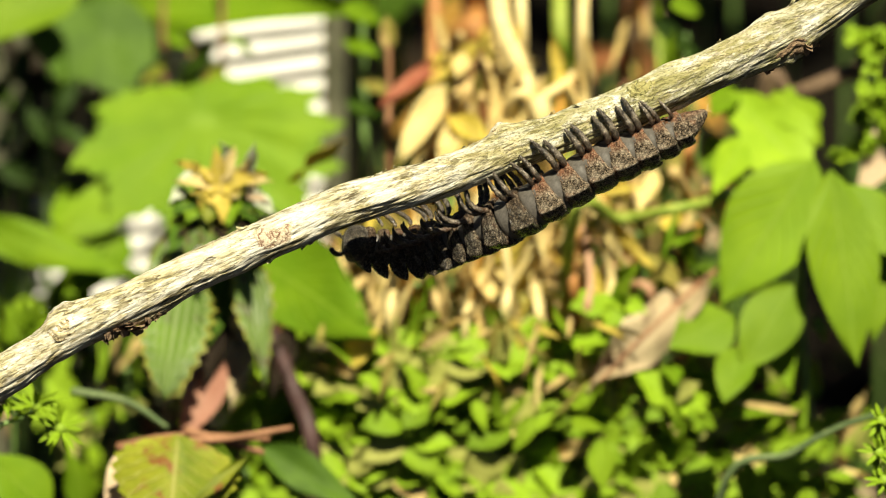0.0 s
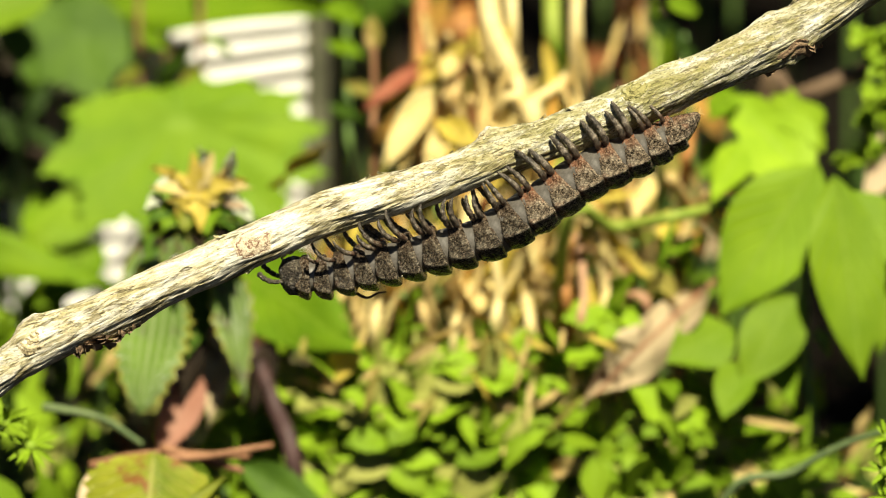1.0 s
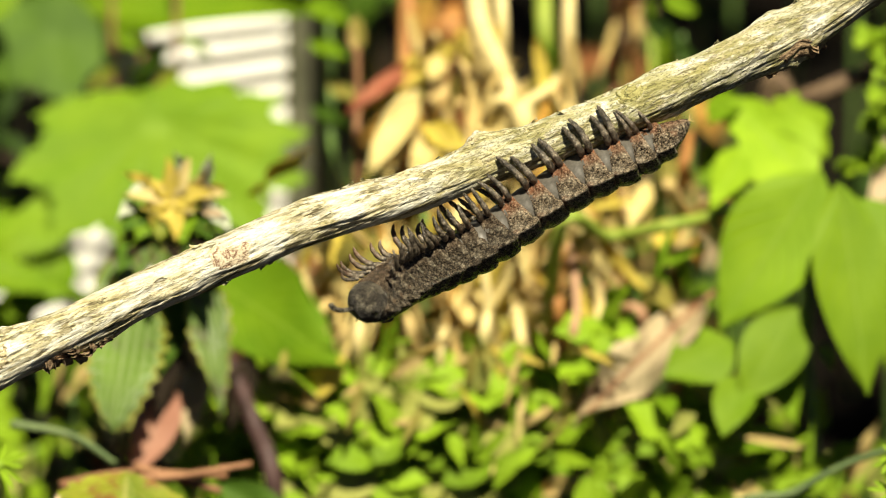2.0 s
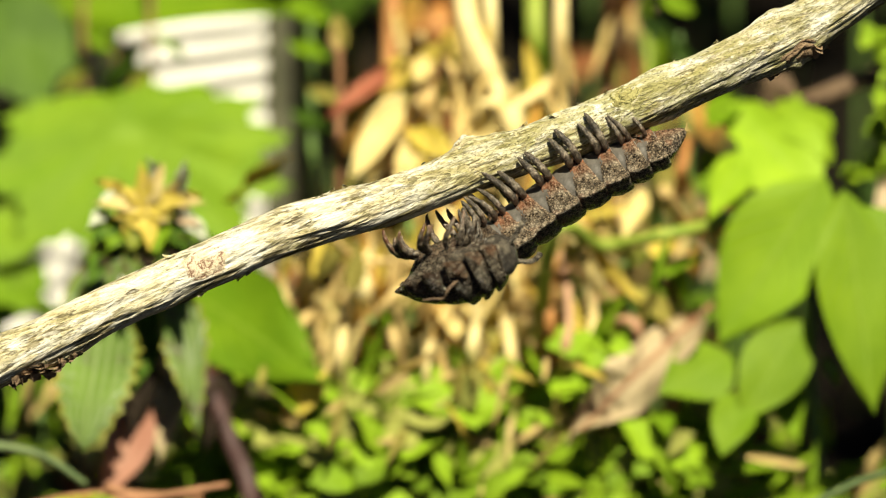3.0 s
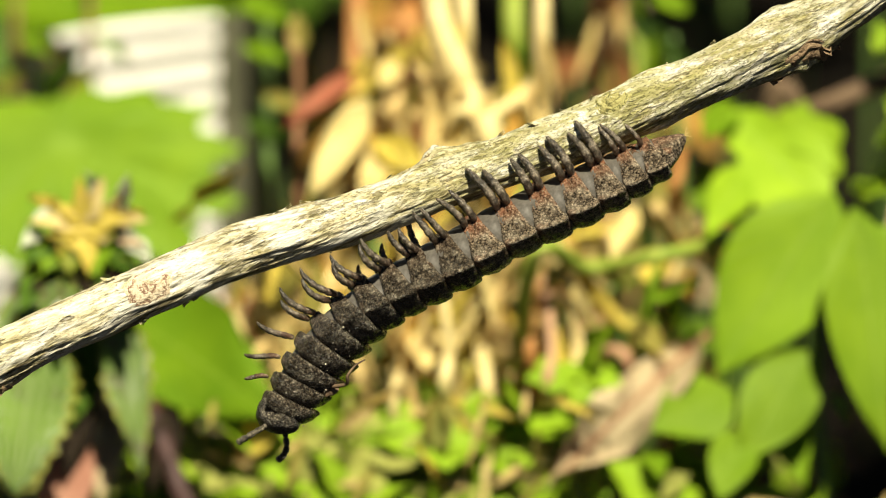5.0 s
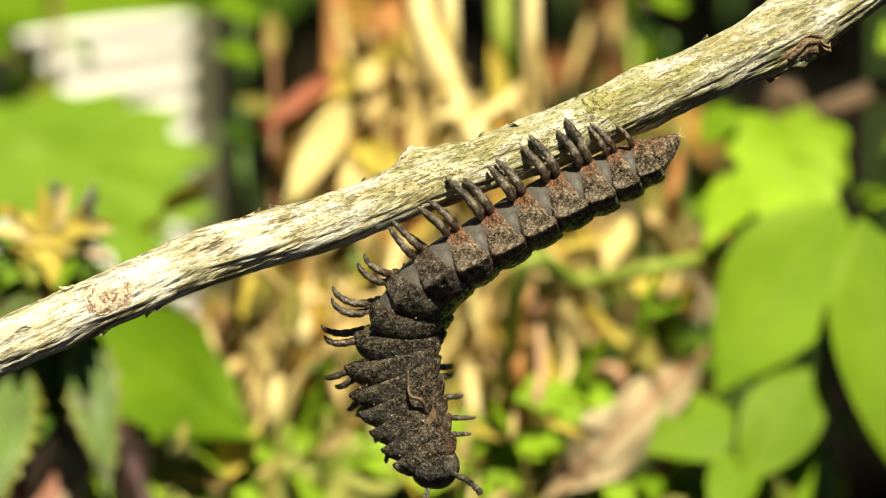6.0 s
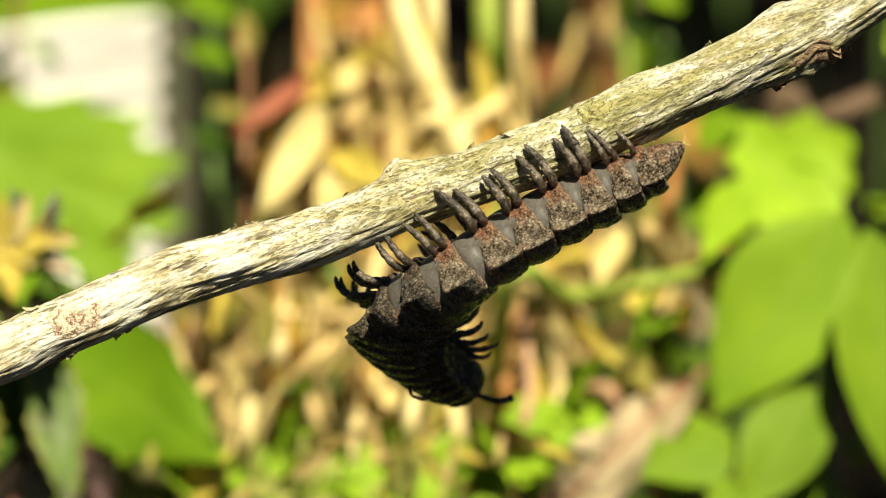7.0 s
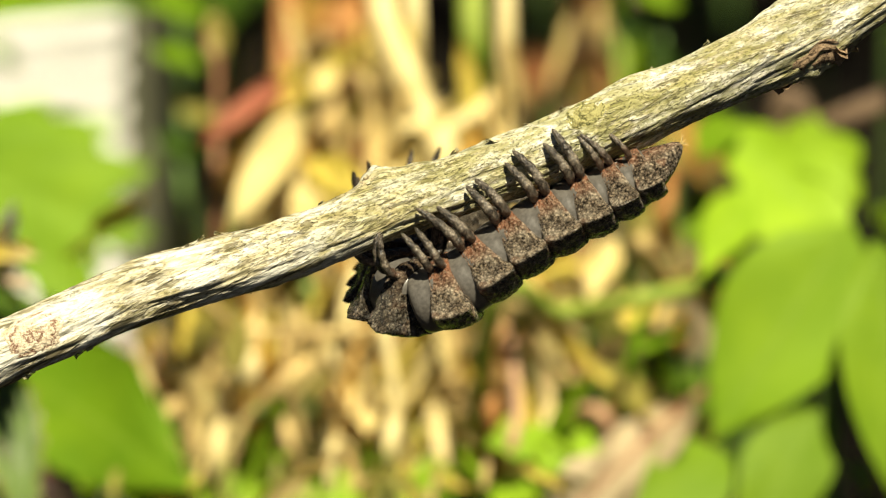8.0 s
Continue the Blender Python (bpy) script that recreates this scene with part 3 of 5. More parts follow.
def posture(t, places, near, roll):
    """The body's line at t seconds, tail first: columns and rows of the view, how far it leans to the eye, and its twist (degrees, belly to the eye)."""
    pts = np.array(places, float).reshape(-1, 2) + np.array([0, float(np.interp(t, (2, 2.8), (-4, 4)))])
    k = left_over(t)
    pts = np.array([AIM_COL, AIM_ROW]) + (pts - np.array([AIM_COL, AIM_ROW])) * k
    near = np.array(near, float)
    fine = smooth_path([(x, y, w, r) for (x, y), w, r in zip(pts, near, roll)], 12)

    def run(f):
        d = np.diff(fine[:, :3] * np.array([1, 1, f]), axis=0)
        return np.concatenate([[0], np.cumsum(np.sqrt((d * d).sum(1)))])
    # the front rings telescope into one another when the animal curls up
    long = min(BODY, max(SHORTEST * BODY, run(1.0)[-1]))
    lo, hi = 0.0, 12.0
    for _ in range(40):
        mid = (lo + hi) / 2
        if run(mid)[-1] < long:
            lo = mid
        else:
            hi = mid
    s = run(lo)
    links = np.ones(40)
    links[16:] -= np.interp(range(24), (0, 8), (0.2, 1)) / (8 * 0.6 + 16) * 40 * (1 - long / BODY)
    goal = np.concatenate([[0], np.cumsum(links)]) * BODY / 40
    out = np.stack([np.interp(goal, s, fine[:, j] * (lo if j == 2 else 1)) for j in range(4)], 1)
    if s[-1] < goal[-1]:
        tip = out[np.searchsorted(goal, s[-1]) - 2]
        d = fine[-1, :3] * np.array([1, 1, lo]) - tip[:3]
        d /= np.linalg.norm(d)
        for i, g in enumerate(goal):
            if g > s[-1]:
                out[i, :3] = fine[-1, :3] * np.array([1, 1, lo]) + d * (g - s[-1])
    POSTURES.append((t, out, links * BODY / 40))


A = [0, 0, 0, 0]
posture(0.0, [1238, 219, 1150, 262, 1060, 302, 980, 350, 900, 394, 820, 422, 745, 442, 678, 446, 600, 428], A + [-20, -95, -165, -180, -150], A + [5, 18, 30, 30, 20])
posture(0.5, [1232, 220, 1140, 268, 1050, 309, 960, 366, 870, 414, 780, 446, 690, 475, 610, 492, 515, 486], A + [-5, -20, -35, -40, -45], A + [0, 8, 12, 12, 8])
posture(1.0, [1225, 225, 1130, 275, 1040, 315, 950, 375, 860, 425, 760, 452, 660, 475, 570, 495, 485, 488], A + [0, -5, -15, -20, -25], A + [0, 5, 10, 10, 10])
posture(1.5, [1218, 226, 1130, 274, 1040, 317, 950, 373, 860, 424, 760, 462, 680, 508, 610, 556, 530, 592], A + [0, 5, 15, 40, 75], A + [5, 8, 10, 15, 20])
posture(1.7, [1208, 232, 1120, 280, 1030, 320, 940, 376, 860, 430, 760, 468, 685, 512, 630, 562, 572, 600], A + [0, 8, 25, 60, 110], A + [5, 10, 12, 18, 25])
posture(2.2, [1205, 240, 1115, 283, 1025, 323, 940, 380, 870, 428, 800, 470, 740, 492, 715, 500, 700, 500], A + [5, 20, 55, 100, 150], A + [0, 0, 5, 20, 40])
posture(2.8, [1200, 246, 1110, 286, 1020, 331, 945, 384, 892, 425, 832, 458, 785, 476, 778, 484, 830, 474, 905, 436], A + [5, 22, 52, 96, 125, 125], A + [0, 0, 8, 30, 60, 70])
posture(3.1, [1196, 247, 1106, 287, 1016, 332, 941, 385, 888, 426, 828, 459, 781, 477, 774, 485, 826, 475, 901, 437], A + [5, 22, 52, 96, 125, 125], A + [0, 0, 8, 30, 60, 70])
posture(3.3, [1194, 249, 1105, 289, 1015, 334, 938, 388, 884, 428, 820, 462, 768, 478, 755, 482, 800, 468, 872, 436], A + [5, 22, 52, 98, 130, 132], A + [0, 0, 8, 30, 58, 66])
posture(3.4, [1192, 250, 1103, 290, 1013, 335, 936, 388, 878, 429, 812, 464, 752, 480, 726, 480, 745, 462, 795, 440], A + [4, 18, 48, 98, 140, 152], A + [0, 0, 4, 22, 48, 56])
posture(3.5, [1191, 251, 1102, 291, 1012, 336, 935, 388, 880, 430, 818, 466, 765, 482, 735, 478, 728, 462, 752, 444], A + [3, 14, 40, 90, 140, 172], A + [0, 0, 0, 10, 25, 30])
posture(3.6, [1190, 253, 1101, 294, 1011, 339, 934, 391, 870, 434, 795, 478, 722, 500, 662, 504, 625, 498, 618, 488], A + [0, 8, 22, 55, 95, 140], A + [0, 0, 0, -8, -12, -12])
posture(3.7, [1190, 253, 1100, 295, 1010, 341, 932, 393, 862, 438, 780, 482, 690, 515, 590, 540, 490, 548], A + [0, 6, 18, 40, 75], A + [0, 0, -5, -20, -30])
posture(4.0, [1207, 245, 1112, 292, 1020, 335, 930, 397, 840, 452, 740, 503, 630, 543, 520, 575, 400, 588], A + [0, 0, 0, 5, 10], A + [0, 0, 0, -12, -25])
posture(4.3, [1204, 250, 1110, 296, 1015, 342, 925, 402, 820, 462, 700, 517, 590, 568, 475, 622, 355, 660], A + [0, 0, 0, 0, 0], A + [0, 0, -8, -28, -40])
posture(4.7, [1200, 255, 1100, 306, 1005, 352, 905, 398, 800, 458, 690, 507, 590, 562, 500, 632, 395, 716], A + [0, 0, 0, 0, 0], A + [0, 0, -15, -38, -50])
posture(5.2, [1195, 263, 1095, 314, 1000, 360, 895, 412, 790, 472, 690, 530, 620, 600, 570, 690, 545, 790], A + [0, -5, -15, -25, -35], A + [-5, -15, -35, -50, -55])
posture(5.8, [1193, 270, 1092, 322, 990, 367, 890, 422, 792, 478, 722, 540, 693, 625, 715, 730, 768, 858], A + [0, -8, -30, -40, -20], A + [-10, -30, -60, -78, -82])
posture(6.0, [1185, 262, 1085, 312, 985, 358, 885, 418, 792, 476, 722, 542, 693, 630, 727, 730, 785, 852], A + [0, -10, -35, -50, -35], A + [-10, -30, -60, -78, -82])
posture(6.3, [1185, 262, 1085, 312, 985, 358, 887, 418, 795, 480, 728, 550, 715, 630, 745, 705, 800, 785], A + [0, -20, -75, -110, -115], A + [-10, -32, -62, -78, -82])
posture(6.7, [1180, 260, 1080, 310, 980, 357, 882, 417, 793, 478, 725, 545, 725, 612, 765, 680, 818, 730], A + [0, -25, -70, -100, -120], A + [-15, -40, -65, -75, -75])
posture(7.0, [1192, 277, 1092, 327, 992, 374, 892, 432, 803, 492, 715, 552, 720, 605, 775, 652, 835, 684], A + [0, -25, -75, -115, -140], A + [-10, -35, -60, -70, -70])
posture(7.3, [1196, 288, 1096, 338, 996, 384, 900, 438, 812, 492, 718, 538, 730, 575, 810, 596, 915, 596], A + [0, -20, -80, -120, -140], A + [-5, -25, -45, -55, -60])
posture(7.5, [1195, 287, 1095, 337, 993, 385, 900, 438, 816, 488, 722, 524, 735, 545, 820, 545, 930, 528], A + [0, -20, -80, -125, -140], A + [0, -10, -10, -5, -10])
posture(7.7, [1192, 288, 1092, 337, 992, 386, 908, 436, 845, 486, 790, 520, 742, 528, 708, 510, 730, 500, 800, 490, 880, 470], A + [0, -5, -20, -50, -95, -110, -110], A + [0, 0, 5, 10, 20, 20, 20])
posture(8.0, [1188, 280, 1087, 337, 987, 387, 906, 436, 842, 486, 792, 518, 745, 522, 712, 498, 708, 458, 738, 414, 805, 370, 895, 327], A + [0, 0, -6, -22, -45, -70, -88, -92], A + [0, 5, 15, 25, 30, 30, 30, 30])


def spine(t):
    """The body line at any time: eased between postures, with every link kept at its true length."""
    ts = [p[0] for p in POSTURES]
    i = min(max(int(np.searchsorted(ts, t + 1e-6)) - 1, 0), len(ts) - 2)
    t0, t1 = ts[i], ts[i + 1]
    f = (t - t0) / (t1 - t0)
    p0, p1 = POSTURES[i][1], POSTURES[i + 1][1]
    m0 = (p1 - POSTURES[i - 1][1]) / (t1 - ts[i - 1]) if i > 0 else (p1 - p0) / (t1 - t0)
    m1 = (POSTURES[i + 2][1] - p0) / (ts[i + 2] - t0) if i + 2 < len(ts) else (p1 - p0) / (t1 - t0)
    d = t1 - t0
    q = (2 * f ** 3 - 3 * f * f + 1) * p0 + (f ** 3 - 2 * f * f + f) * d * m0 + (3 * f * f - 2 * f ** 3) * p1 + (f ** 3 - f * f) * d * m1
    step = POSTURES[i][2] * (1 - f) + POSTURES[i + 1][2] * f
    out = q.copy()
    for j in range(1, len(q)):
        v = q[j, :3] - q[j - 1, :3]
        out[j, :3] = out[j - 1, :3] + v / max(np.linalg.norm(v), 1e-6) * step[j - 1]
    return out


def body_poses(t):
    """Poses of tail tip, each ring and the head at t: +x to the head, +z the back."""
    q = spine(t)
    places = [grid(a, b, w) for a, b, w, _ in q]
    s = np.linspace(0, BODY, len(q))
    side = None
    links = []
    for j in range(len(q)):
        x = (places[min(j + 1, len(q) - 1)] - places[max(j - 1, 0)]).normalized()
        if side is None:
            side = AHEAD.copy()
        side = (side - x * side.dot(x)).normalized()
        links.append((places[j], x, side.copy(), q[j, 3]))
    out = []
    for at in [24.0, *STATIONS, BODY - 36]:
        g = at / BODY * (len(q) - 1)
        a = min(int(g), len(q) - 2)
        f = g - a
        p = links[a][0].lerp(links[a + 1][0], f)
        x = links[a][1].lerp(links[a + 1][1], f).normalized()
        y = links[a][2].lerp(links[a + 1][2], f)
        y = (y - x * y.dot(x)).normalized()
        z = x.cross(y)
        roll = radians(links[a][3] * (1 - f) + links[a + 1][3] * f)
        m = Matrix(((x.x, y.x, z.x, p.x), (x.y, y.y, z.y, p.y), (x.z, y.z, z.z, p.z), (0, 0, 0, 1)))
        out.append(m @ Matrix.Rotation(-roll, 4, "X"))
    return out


HALF_SECTION = ((0, 3.75), (1.6, 3.62), (3.1, 3.2), (4.4, 2.6), (5.4, 2.0), (5.85, 1.55), (5.35, 1.0), (4.5, -0.3), (3.75, -1.8), (2.9, -3.3), (1.6, -4.05), (0, -4.2))


def slimness(i):
    """The front rings grow narrow towards the head."""
    return float(np.interp(i, (7, 10, 13, 16), (1.0, 0.86, 0.82, 0.66)))


def section(sides):
    """The outline of a body ring, in millimetres: domed back, keels, sloping flanks, narrow belly."""
    half = smooth_path(HALF_SECTION, 8)
    s = np.concatenate([[0], np.cumsum(np.sqrt((np.diff(half, axis=0) ** 2).sum(1)))])
    goal = np.linspace(0, s[-1], sides // 2 + 1)
    right = np.stack([np.interp(goal, s, half[:, j]) for j in (0, 1)], 1)
    left = right[-2:0:-1] * np.array([-1, 1])
    return np.concatenate([right, left])


def ring_shell(pitch, size, seed):
    """The rough hind part of a body ring: wide over the back, drawn in to a narrow wedge at the legs, with a sharp keel at each side."""
    bm = bmesh.new()
    outline = section(96)
    xs = [-0.64, -0.635, -0.61, -0.57, -0.51, -0.45, -0.39, -0.33, -0.27, -0.21, -0.15, -0.09, -0.03, 0.03, 0.09, 0.15, 0.21, 0.26, 0.30, 0.315]
    fs = [float(np.interp(x, (-0.64, -0.635, -0.61, -0.54, -0.40, -0.22, -0.05, 0.10, 0.20, 0.28, 0.315), (0.72, 0.93, 0.985, 1.02, 1.035, 1.03, 1.02, 0.995, 0.96, 0.91, 0.76))) for x in xs]
    at = seed / 3.7
    slim = slimness(at)
    flat = float(np.interp(at, (8, 12, 16), (0.95, 0.90, 0.86)))
    shingle = float(np.interp(at, (6, 11), (0.022, 0.19)))
    calm = float(np.interp(at, (7, 12), (1.0, 0.6)))
    rings = []
    for x, f in zip(xs, fs):
        ring = []
        for y, z in outline:
            short = float(np.interp(z, (-4.2, -3.0, -1.2, 0.9, 1.6, 3.7), (0.58, 0.63, 0.80, 0.95, 1.0, 1.08)))
            keel = math.exp(-((z - 1.55) / 0.55) ** 2) * min(1.0, abs(y) / 4.5)
            g = f + 0.06 * keel * (1 if x < -0.2 else 1 - 2.2 * (x + 0.2))
            p = Vector((x * 7 + seed, y * 1.1, z * 1.1))
            rough = 0.045 * noise.noise(p) + 0.04 * noise.noise(p * 2.7) + 0.032 * noise.noise(p * 6) + 0.018 * noise.noise(p * 13)
            # a groove under the keel, low bosses over the back
            rough -= 0.035 * math.exp(-((z - 0.75) / 0.28) ** 2)
            if z > 1.7:
                rough += 0.03 * max(0.0, math.cos(y * 4.2)) * max(0.0, math.cos((x + 0.2) * 17))
            step_up = shingle * float(np.interp(x, (-0.58, -0.42, 0.1, 0.28), (1, 0.7, -0.4, -1.2))) * float(np.interp(z, (-0.5, 1.5), (0, 1)))
            g += 0.075 * (math.cos((x + 0.16) / 0.48 * math.pi / 2) - 0.6) * float(np.interp(z, (1.6, 2.6), (0, 1)))
            k = (g + rough * calm * float(np.interp(z, (0.8, 2.0), (0.75, 0.6))) + step_up) * size * 0.001
            mid = -0.14
            ring.append(bm.verts.new(((mid + (x - mid) * short - 0.05 * keel * (1 if x < -0.3 else 0.3)) * pitch * U, y * k * slim, z * k * flat)))
        rings.append(ring)
    sides = len(outline)
    for i in range(len(xs) - 1):
        for k in range(sides):
            j = (k + 1) % sides
            bm.faces.new((rings[i][k], rings[i + 1][k], rings[i + 1][j], rings[i][j]))
    bm.faces.new(rings[0])
    bm.faces.new(rings[-1][::-1])
    bmesh.ops.recalc_face_normals(bm, faces=bm.faces)
    return bm


def soil_crust(pitch, size, seed):
    """Grains of soil stuck all over the back of a ring."""
    rnd = random.Random(seed)
    outline = [p for p in section(84) if p[1] > 0.7]
    slim = slimness(seed)
    bm = bmesh.new()
    for k in range(14):
        y, z = outline[rnd.randrange(len(outline))]
        x = rnd.uniform(-0.55, 0.18)
        r = rnd.choice((0.05, 0.06, 0.08, 0.10, 0.15)) * 0.001 * rnd.uniform(0.8, 1.2)
        at = Vector((x * pitch * U * 0.95, y * size * slim * 0.00103, z * size * 0.00098))
        grain = bmesh.ops.create_icosphere(bm, subdivisions=1, radius=r)["verts"]
        for v in grain:
            v.co = at + v.co * (1 + 0.5 * noise.noise(v.co * 5000 + at * 900))
    return bm


def collar(pitch, size, slim):
    """The smooth grey front part of a body ring that slides into the ring before it."""
    bm = bmesh.new()
    sides, xs = 48, [-0.5, -0.42, -0.2, 0.06, 0.10, 0.3, 0.5, 0.62, 0.70]
    fs = [0.80, 0.88, 0.92, 0.94, 0.90, 0.91, 0.90, 0.87, 0.74]
    rings = [[bm.verts.new((x * pitch * U, math.cos(a) * 0.0044 * f * size * slim, (math.sin(a) * 0.0039 * min(1.0, slim ** 0.6) - 0.0002) * f * size)) for a in (2 * math.pi * k / sides for k in range(sides))] for x, f in zip(xs, fs)]
    for i in range(len(xs) - 1):
        for k in range(sides):
            j = (k + 1) % sides
            bm.faces.new((rings[i][k], rings[i + 1][k], rings[i + 1][j], rings[i][j]))
    bm.faces.new(rings[0])
    bm.faces.new(rings[-1][::-1])
    bmesh.ops.recalc_face_normals(bm, faces=bm.faces)
    return bm


def walking_leg(side, size, lean, seed, bent=0.0):
    """A jointed leg from the belly, out and down, thinning to a claw."""
    rnd = random.Random(seed)
    mm = 0.001 * size
    still = np.array([(0, 0, 0), (-0.1, 1.0, -0.2), (-0.1, 1.9, -1.2), (0.1, 2.2, -2.8), (0.5, 2.15, -4.2), (1.0, 1.8, -5.5), (1.4, 1.3, -6.3)])
    arched = np.array([(0, 0, 0), (0.5, 1.2, -0.7), (1.2, 2.3, -1.8), (1.6, 3.1, -3.2), (1.3, 3.5, -4.7), (0.4, 3.6, -6.0), (-0.9, 3.4, -6.9)])
    joints = still * (1 - bent) + arched * bent
    k = rnd.uniform(0.80 - 0.3 * bent, 1.08)
    w = rnd.uniform(0.9, 1.1)
    g = lean * rnd.uniform(0.2, 0.9)
    hook = rnd.uniform(-0.15, 0.45) * (1 - bent)
    g += (1 - g) * bent
    pts = [((x * g + hook * 0.06 * z * z * (1 if z > -4.5 else 0.75)) * mm, y * side * mm * w, z * mm * k) for x, y, z in joints]
    line = smooth_path(pts, 5)
    n = len(line)
    radii = []
    for i in range(n):
        s = i / (n - 1)
        r = float(np.interp(s, (0, 0.12, 0.3, 0.6, 0.8, 0.93, 1), (0.55, 0.72, 0.80, 0.68, 0.52, 0.30, 0.04)))
        r *= 1 - 0.2 * (1 if i % 5 == 0 else 0.35 if i % 5 in (1, 4) else 0)
        radii.append(r * mm * (0.84 if size > 0.9 else 0.76))
    return tube(bmesh.new(), line, radii, 10, lambda i, a: 1 + 0.1 * noise.noise(Vector((i * 0.7, math.cos(a) * 2, math.sin(a) * 2 + seed))))


def antenna(side):
    pts = [(0, 0, 0), (1.0, 0.8 * side, 0.2), (2.0, 1.6 * side, 0.2), (3.0, 2.1 * side, -0.1), (3.8, 2.3 * side, -0.6), (4.4, 2.3 * side, -1.1)]
    line = smooth_path([tuple(0.001 * c for c in p) for p in pts], 5)
    radii = []
    for i in range(len(line)):
        s = i / (len(line) - 1)
        radii.append(0.001 * float(np.interp(s, (0, 0.8, 0.93, 1), (0.34, 0.46, 0.48, 0.22))) * (0.66 if i % 5 == 0 else 1))
    return tube(bmesh.new(), line, radii, 8)


def head_capsule():
    bm = bmesh.new()
    bmesh.ops.create_uvsphere(bm, u_segments=32, v_segments=20, radius=1)
    for v in bm.verts:
        p = v.co.copy()
        q = Vector((p.x * 2.9, p.y * 3.0, p.z * 3.1))
        if p.x > 0:
            q.z -= 0.7 * p.x * p.x
            q.x *= 0.9
        q += p * (0.16 * noise.noise(p * 3) + 0.10 * noise.noise(p * 8))
        v.co = q * 0.001
    return bm


def tail_cone():
    """The last plates, drawn out to a blunt point."""
    bm = bmesh.new()
    line = [(-0.0040 + 0.0085 * s, 0, -0.0010 * (1 - s) ** 2) for s in np.linspace(0, 1, 20)]
    radii = [0.0033 * float(np.interp(s, (0, 0.06, 0.25, 0.5, 0.75, 1), (0.10, 0.24, 0.50, 0.76, 0.93, 1.0))) for s in np.linspace(0, 1, 20)]
    return tube(bm, line, radii, 32, lambda i, a: (1 - (0.05 if i == 9 else 0)) * (1 + 0.06 * noise.noise(Vector((i * 0.5, math.cos(a) * 3, math.sin(a) * 3)))))


ROOT = Matrix.Translation(grid(1150, 265))
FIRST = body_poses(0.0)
MILLIPEDE = thing("millipede", None, None, ROOT, "dark brown armoured millipede with many legs clinging under a twig", "millipede")
MOVERS = []
LEGS = []
tail_tip = part("tail_tip", tail_cone(), ARMOUR, MILLIPEDE, "blunt pointed brown tail tip", FIRST[0])
for q in range(5):
    a = q * 1.26
    bristle = stem([FIRST[0] @ Vector((-0.0039, 0, -0.001)), FIRST[0] @ Vector((-0.0043, 0.0003 * math.cos(a), -0.0011 + 0.0003 * math.sin(a))), FIRST[0] @ Vector((-0.0047, 0.0008 * math.cos(a), -0.0012 + 0.0008 * math.sin(a)))], 0.00007, 0.00003, 3, 5)
    bmesh.ops.transform(bristle, matrix=FIRST[0].inverted(), verts=bristle.verts)
    part("bristle", bristle, STEM_STRAW, tail_tip, "", FIRST[0])
MOVERS.append(tail_tip)
for i in range(COUNT):
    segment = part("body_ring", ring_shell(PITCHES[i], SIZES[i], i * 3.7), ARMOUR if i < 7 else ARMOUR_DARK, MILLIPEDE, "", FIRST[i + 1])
    if i < COUNT - 1:
        part("collar", collar(PITCHES[i], SIZES[i] * (1 if i < 8 else 0.93), slimness(i) ** 1.5), RING, segment, "smooth grey collar")
    if i >= 8:
        tagged(part("soil_crust", soil_crust(PITCHES[i], SIZES[i], i), GRIT, segment), "pale grit stuck to the back", kind="stuff")
    pairs = (0.0, -0.30) if 0 < i < COUNT - 4 else (-0.05,) if i != COUNT - 1 else ()
    for x in pairs:
        for side in (1, -1):
            at = FIRST[i + 1] @ Matrix.Translation((x * PITCHES[i] * U, side * 0.0024 * SIZES[i], -0.0033 * SIZES[i]))
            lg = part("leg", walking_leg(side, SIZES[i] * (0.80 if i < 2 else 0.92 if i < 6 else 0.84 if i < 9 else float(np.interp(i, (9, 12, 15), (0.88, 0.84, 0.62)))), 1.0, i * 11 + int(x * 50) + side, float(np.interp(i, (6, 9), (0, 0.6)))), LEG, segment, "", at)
            LEGS.append((lg, i, side, x))
    MOVERS.append(segment)
head = part("head", head_capsule(), HEAD, MILLIPEDE, "dark rounded head with dust on it", FIRST[-1])
for side in (1, -1):
    part("antenna", antenna(side), HEAD, head, "", FIRST[-1] @ Matrix.Translation((0.0012, 0.0012 * side, 0.0006)))
MOVERS.append(head)
# a shred of dry litter caught on the back, near the head
shred_ring = MOVERS[COUNT - 2]
shred_at = PLACE[shred_ring] @ Matrix.Translation((-0.001, 0.0024, 0.0030))
shred = blade(bmesh.new(), 0.0042, 0.0022, sharp=0.4, fold=0.2, wave=0.12, seed=4, m=pose(0.0015, 0, 0, 10, 12, 180), nx=8, ny=4, thick=0.0004)
thread = smooth_path([(0, 0, 0), (-0.0015, 0.0004, 0.0016), (-0.0026, -0.0006, 0.0019), (-0.0042, -0.0002, 0.0016), (-0.0055, 0.0004, 0.0018)], 6)
tube(shred, thread, np.linspace(0.0003, 0.0001, len(thread)), 6)
part("litter_shred", shred, SCRAP, shred_ring, "dry brown litter shred with a thread", shred_at)

# ================= plants behind =================
def S(col, row, mm):
    """A place mm behind the twig's plane; the front of the dry stand a little nearer."""
    if mm > 94:
        mm *= 1 - float(np.interp(row, (420, 800), (0.22, 0.12))) * float(np.interp(mm, (150, 185), (1, 0))) * float(np.interp(col, (500, 620, 1200, 1280), (0, 1, 1, 0.45)))
    return spot(col, row, mm / 1000)


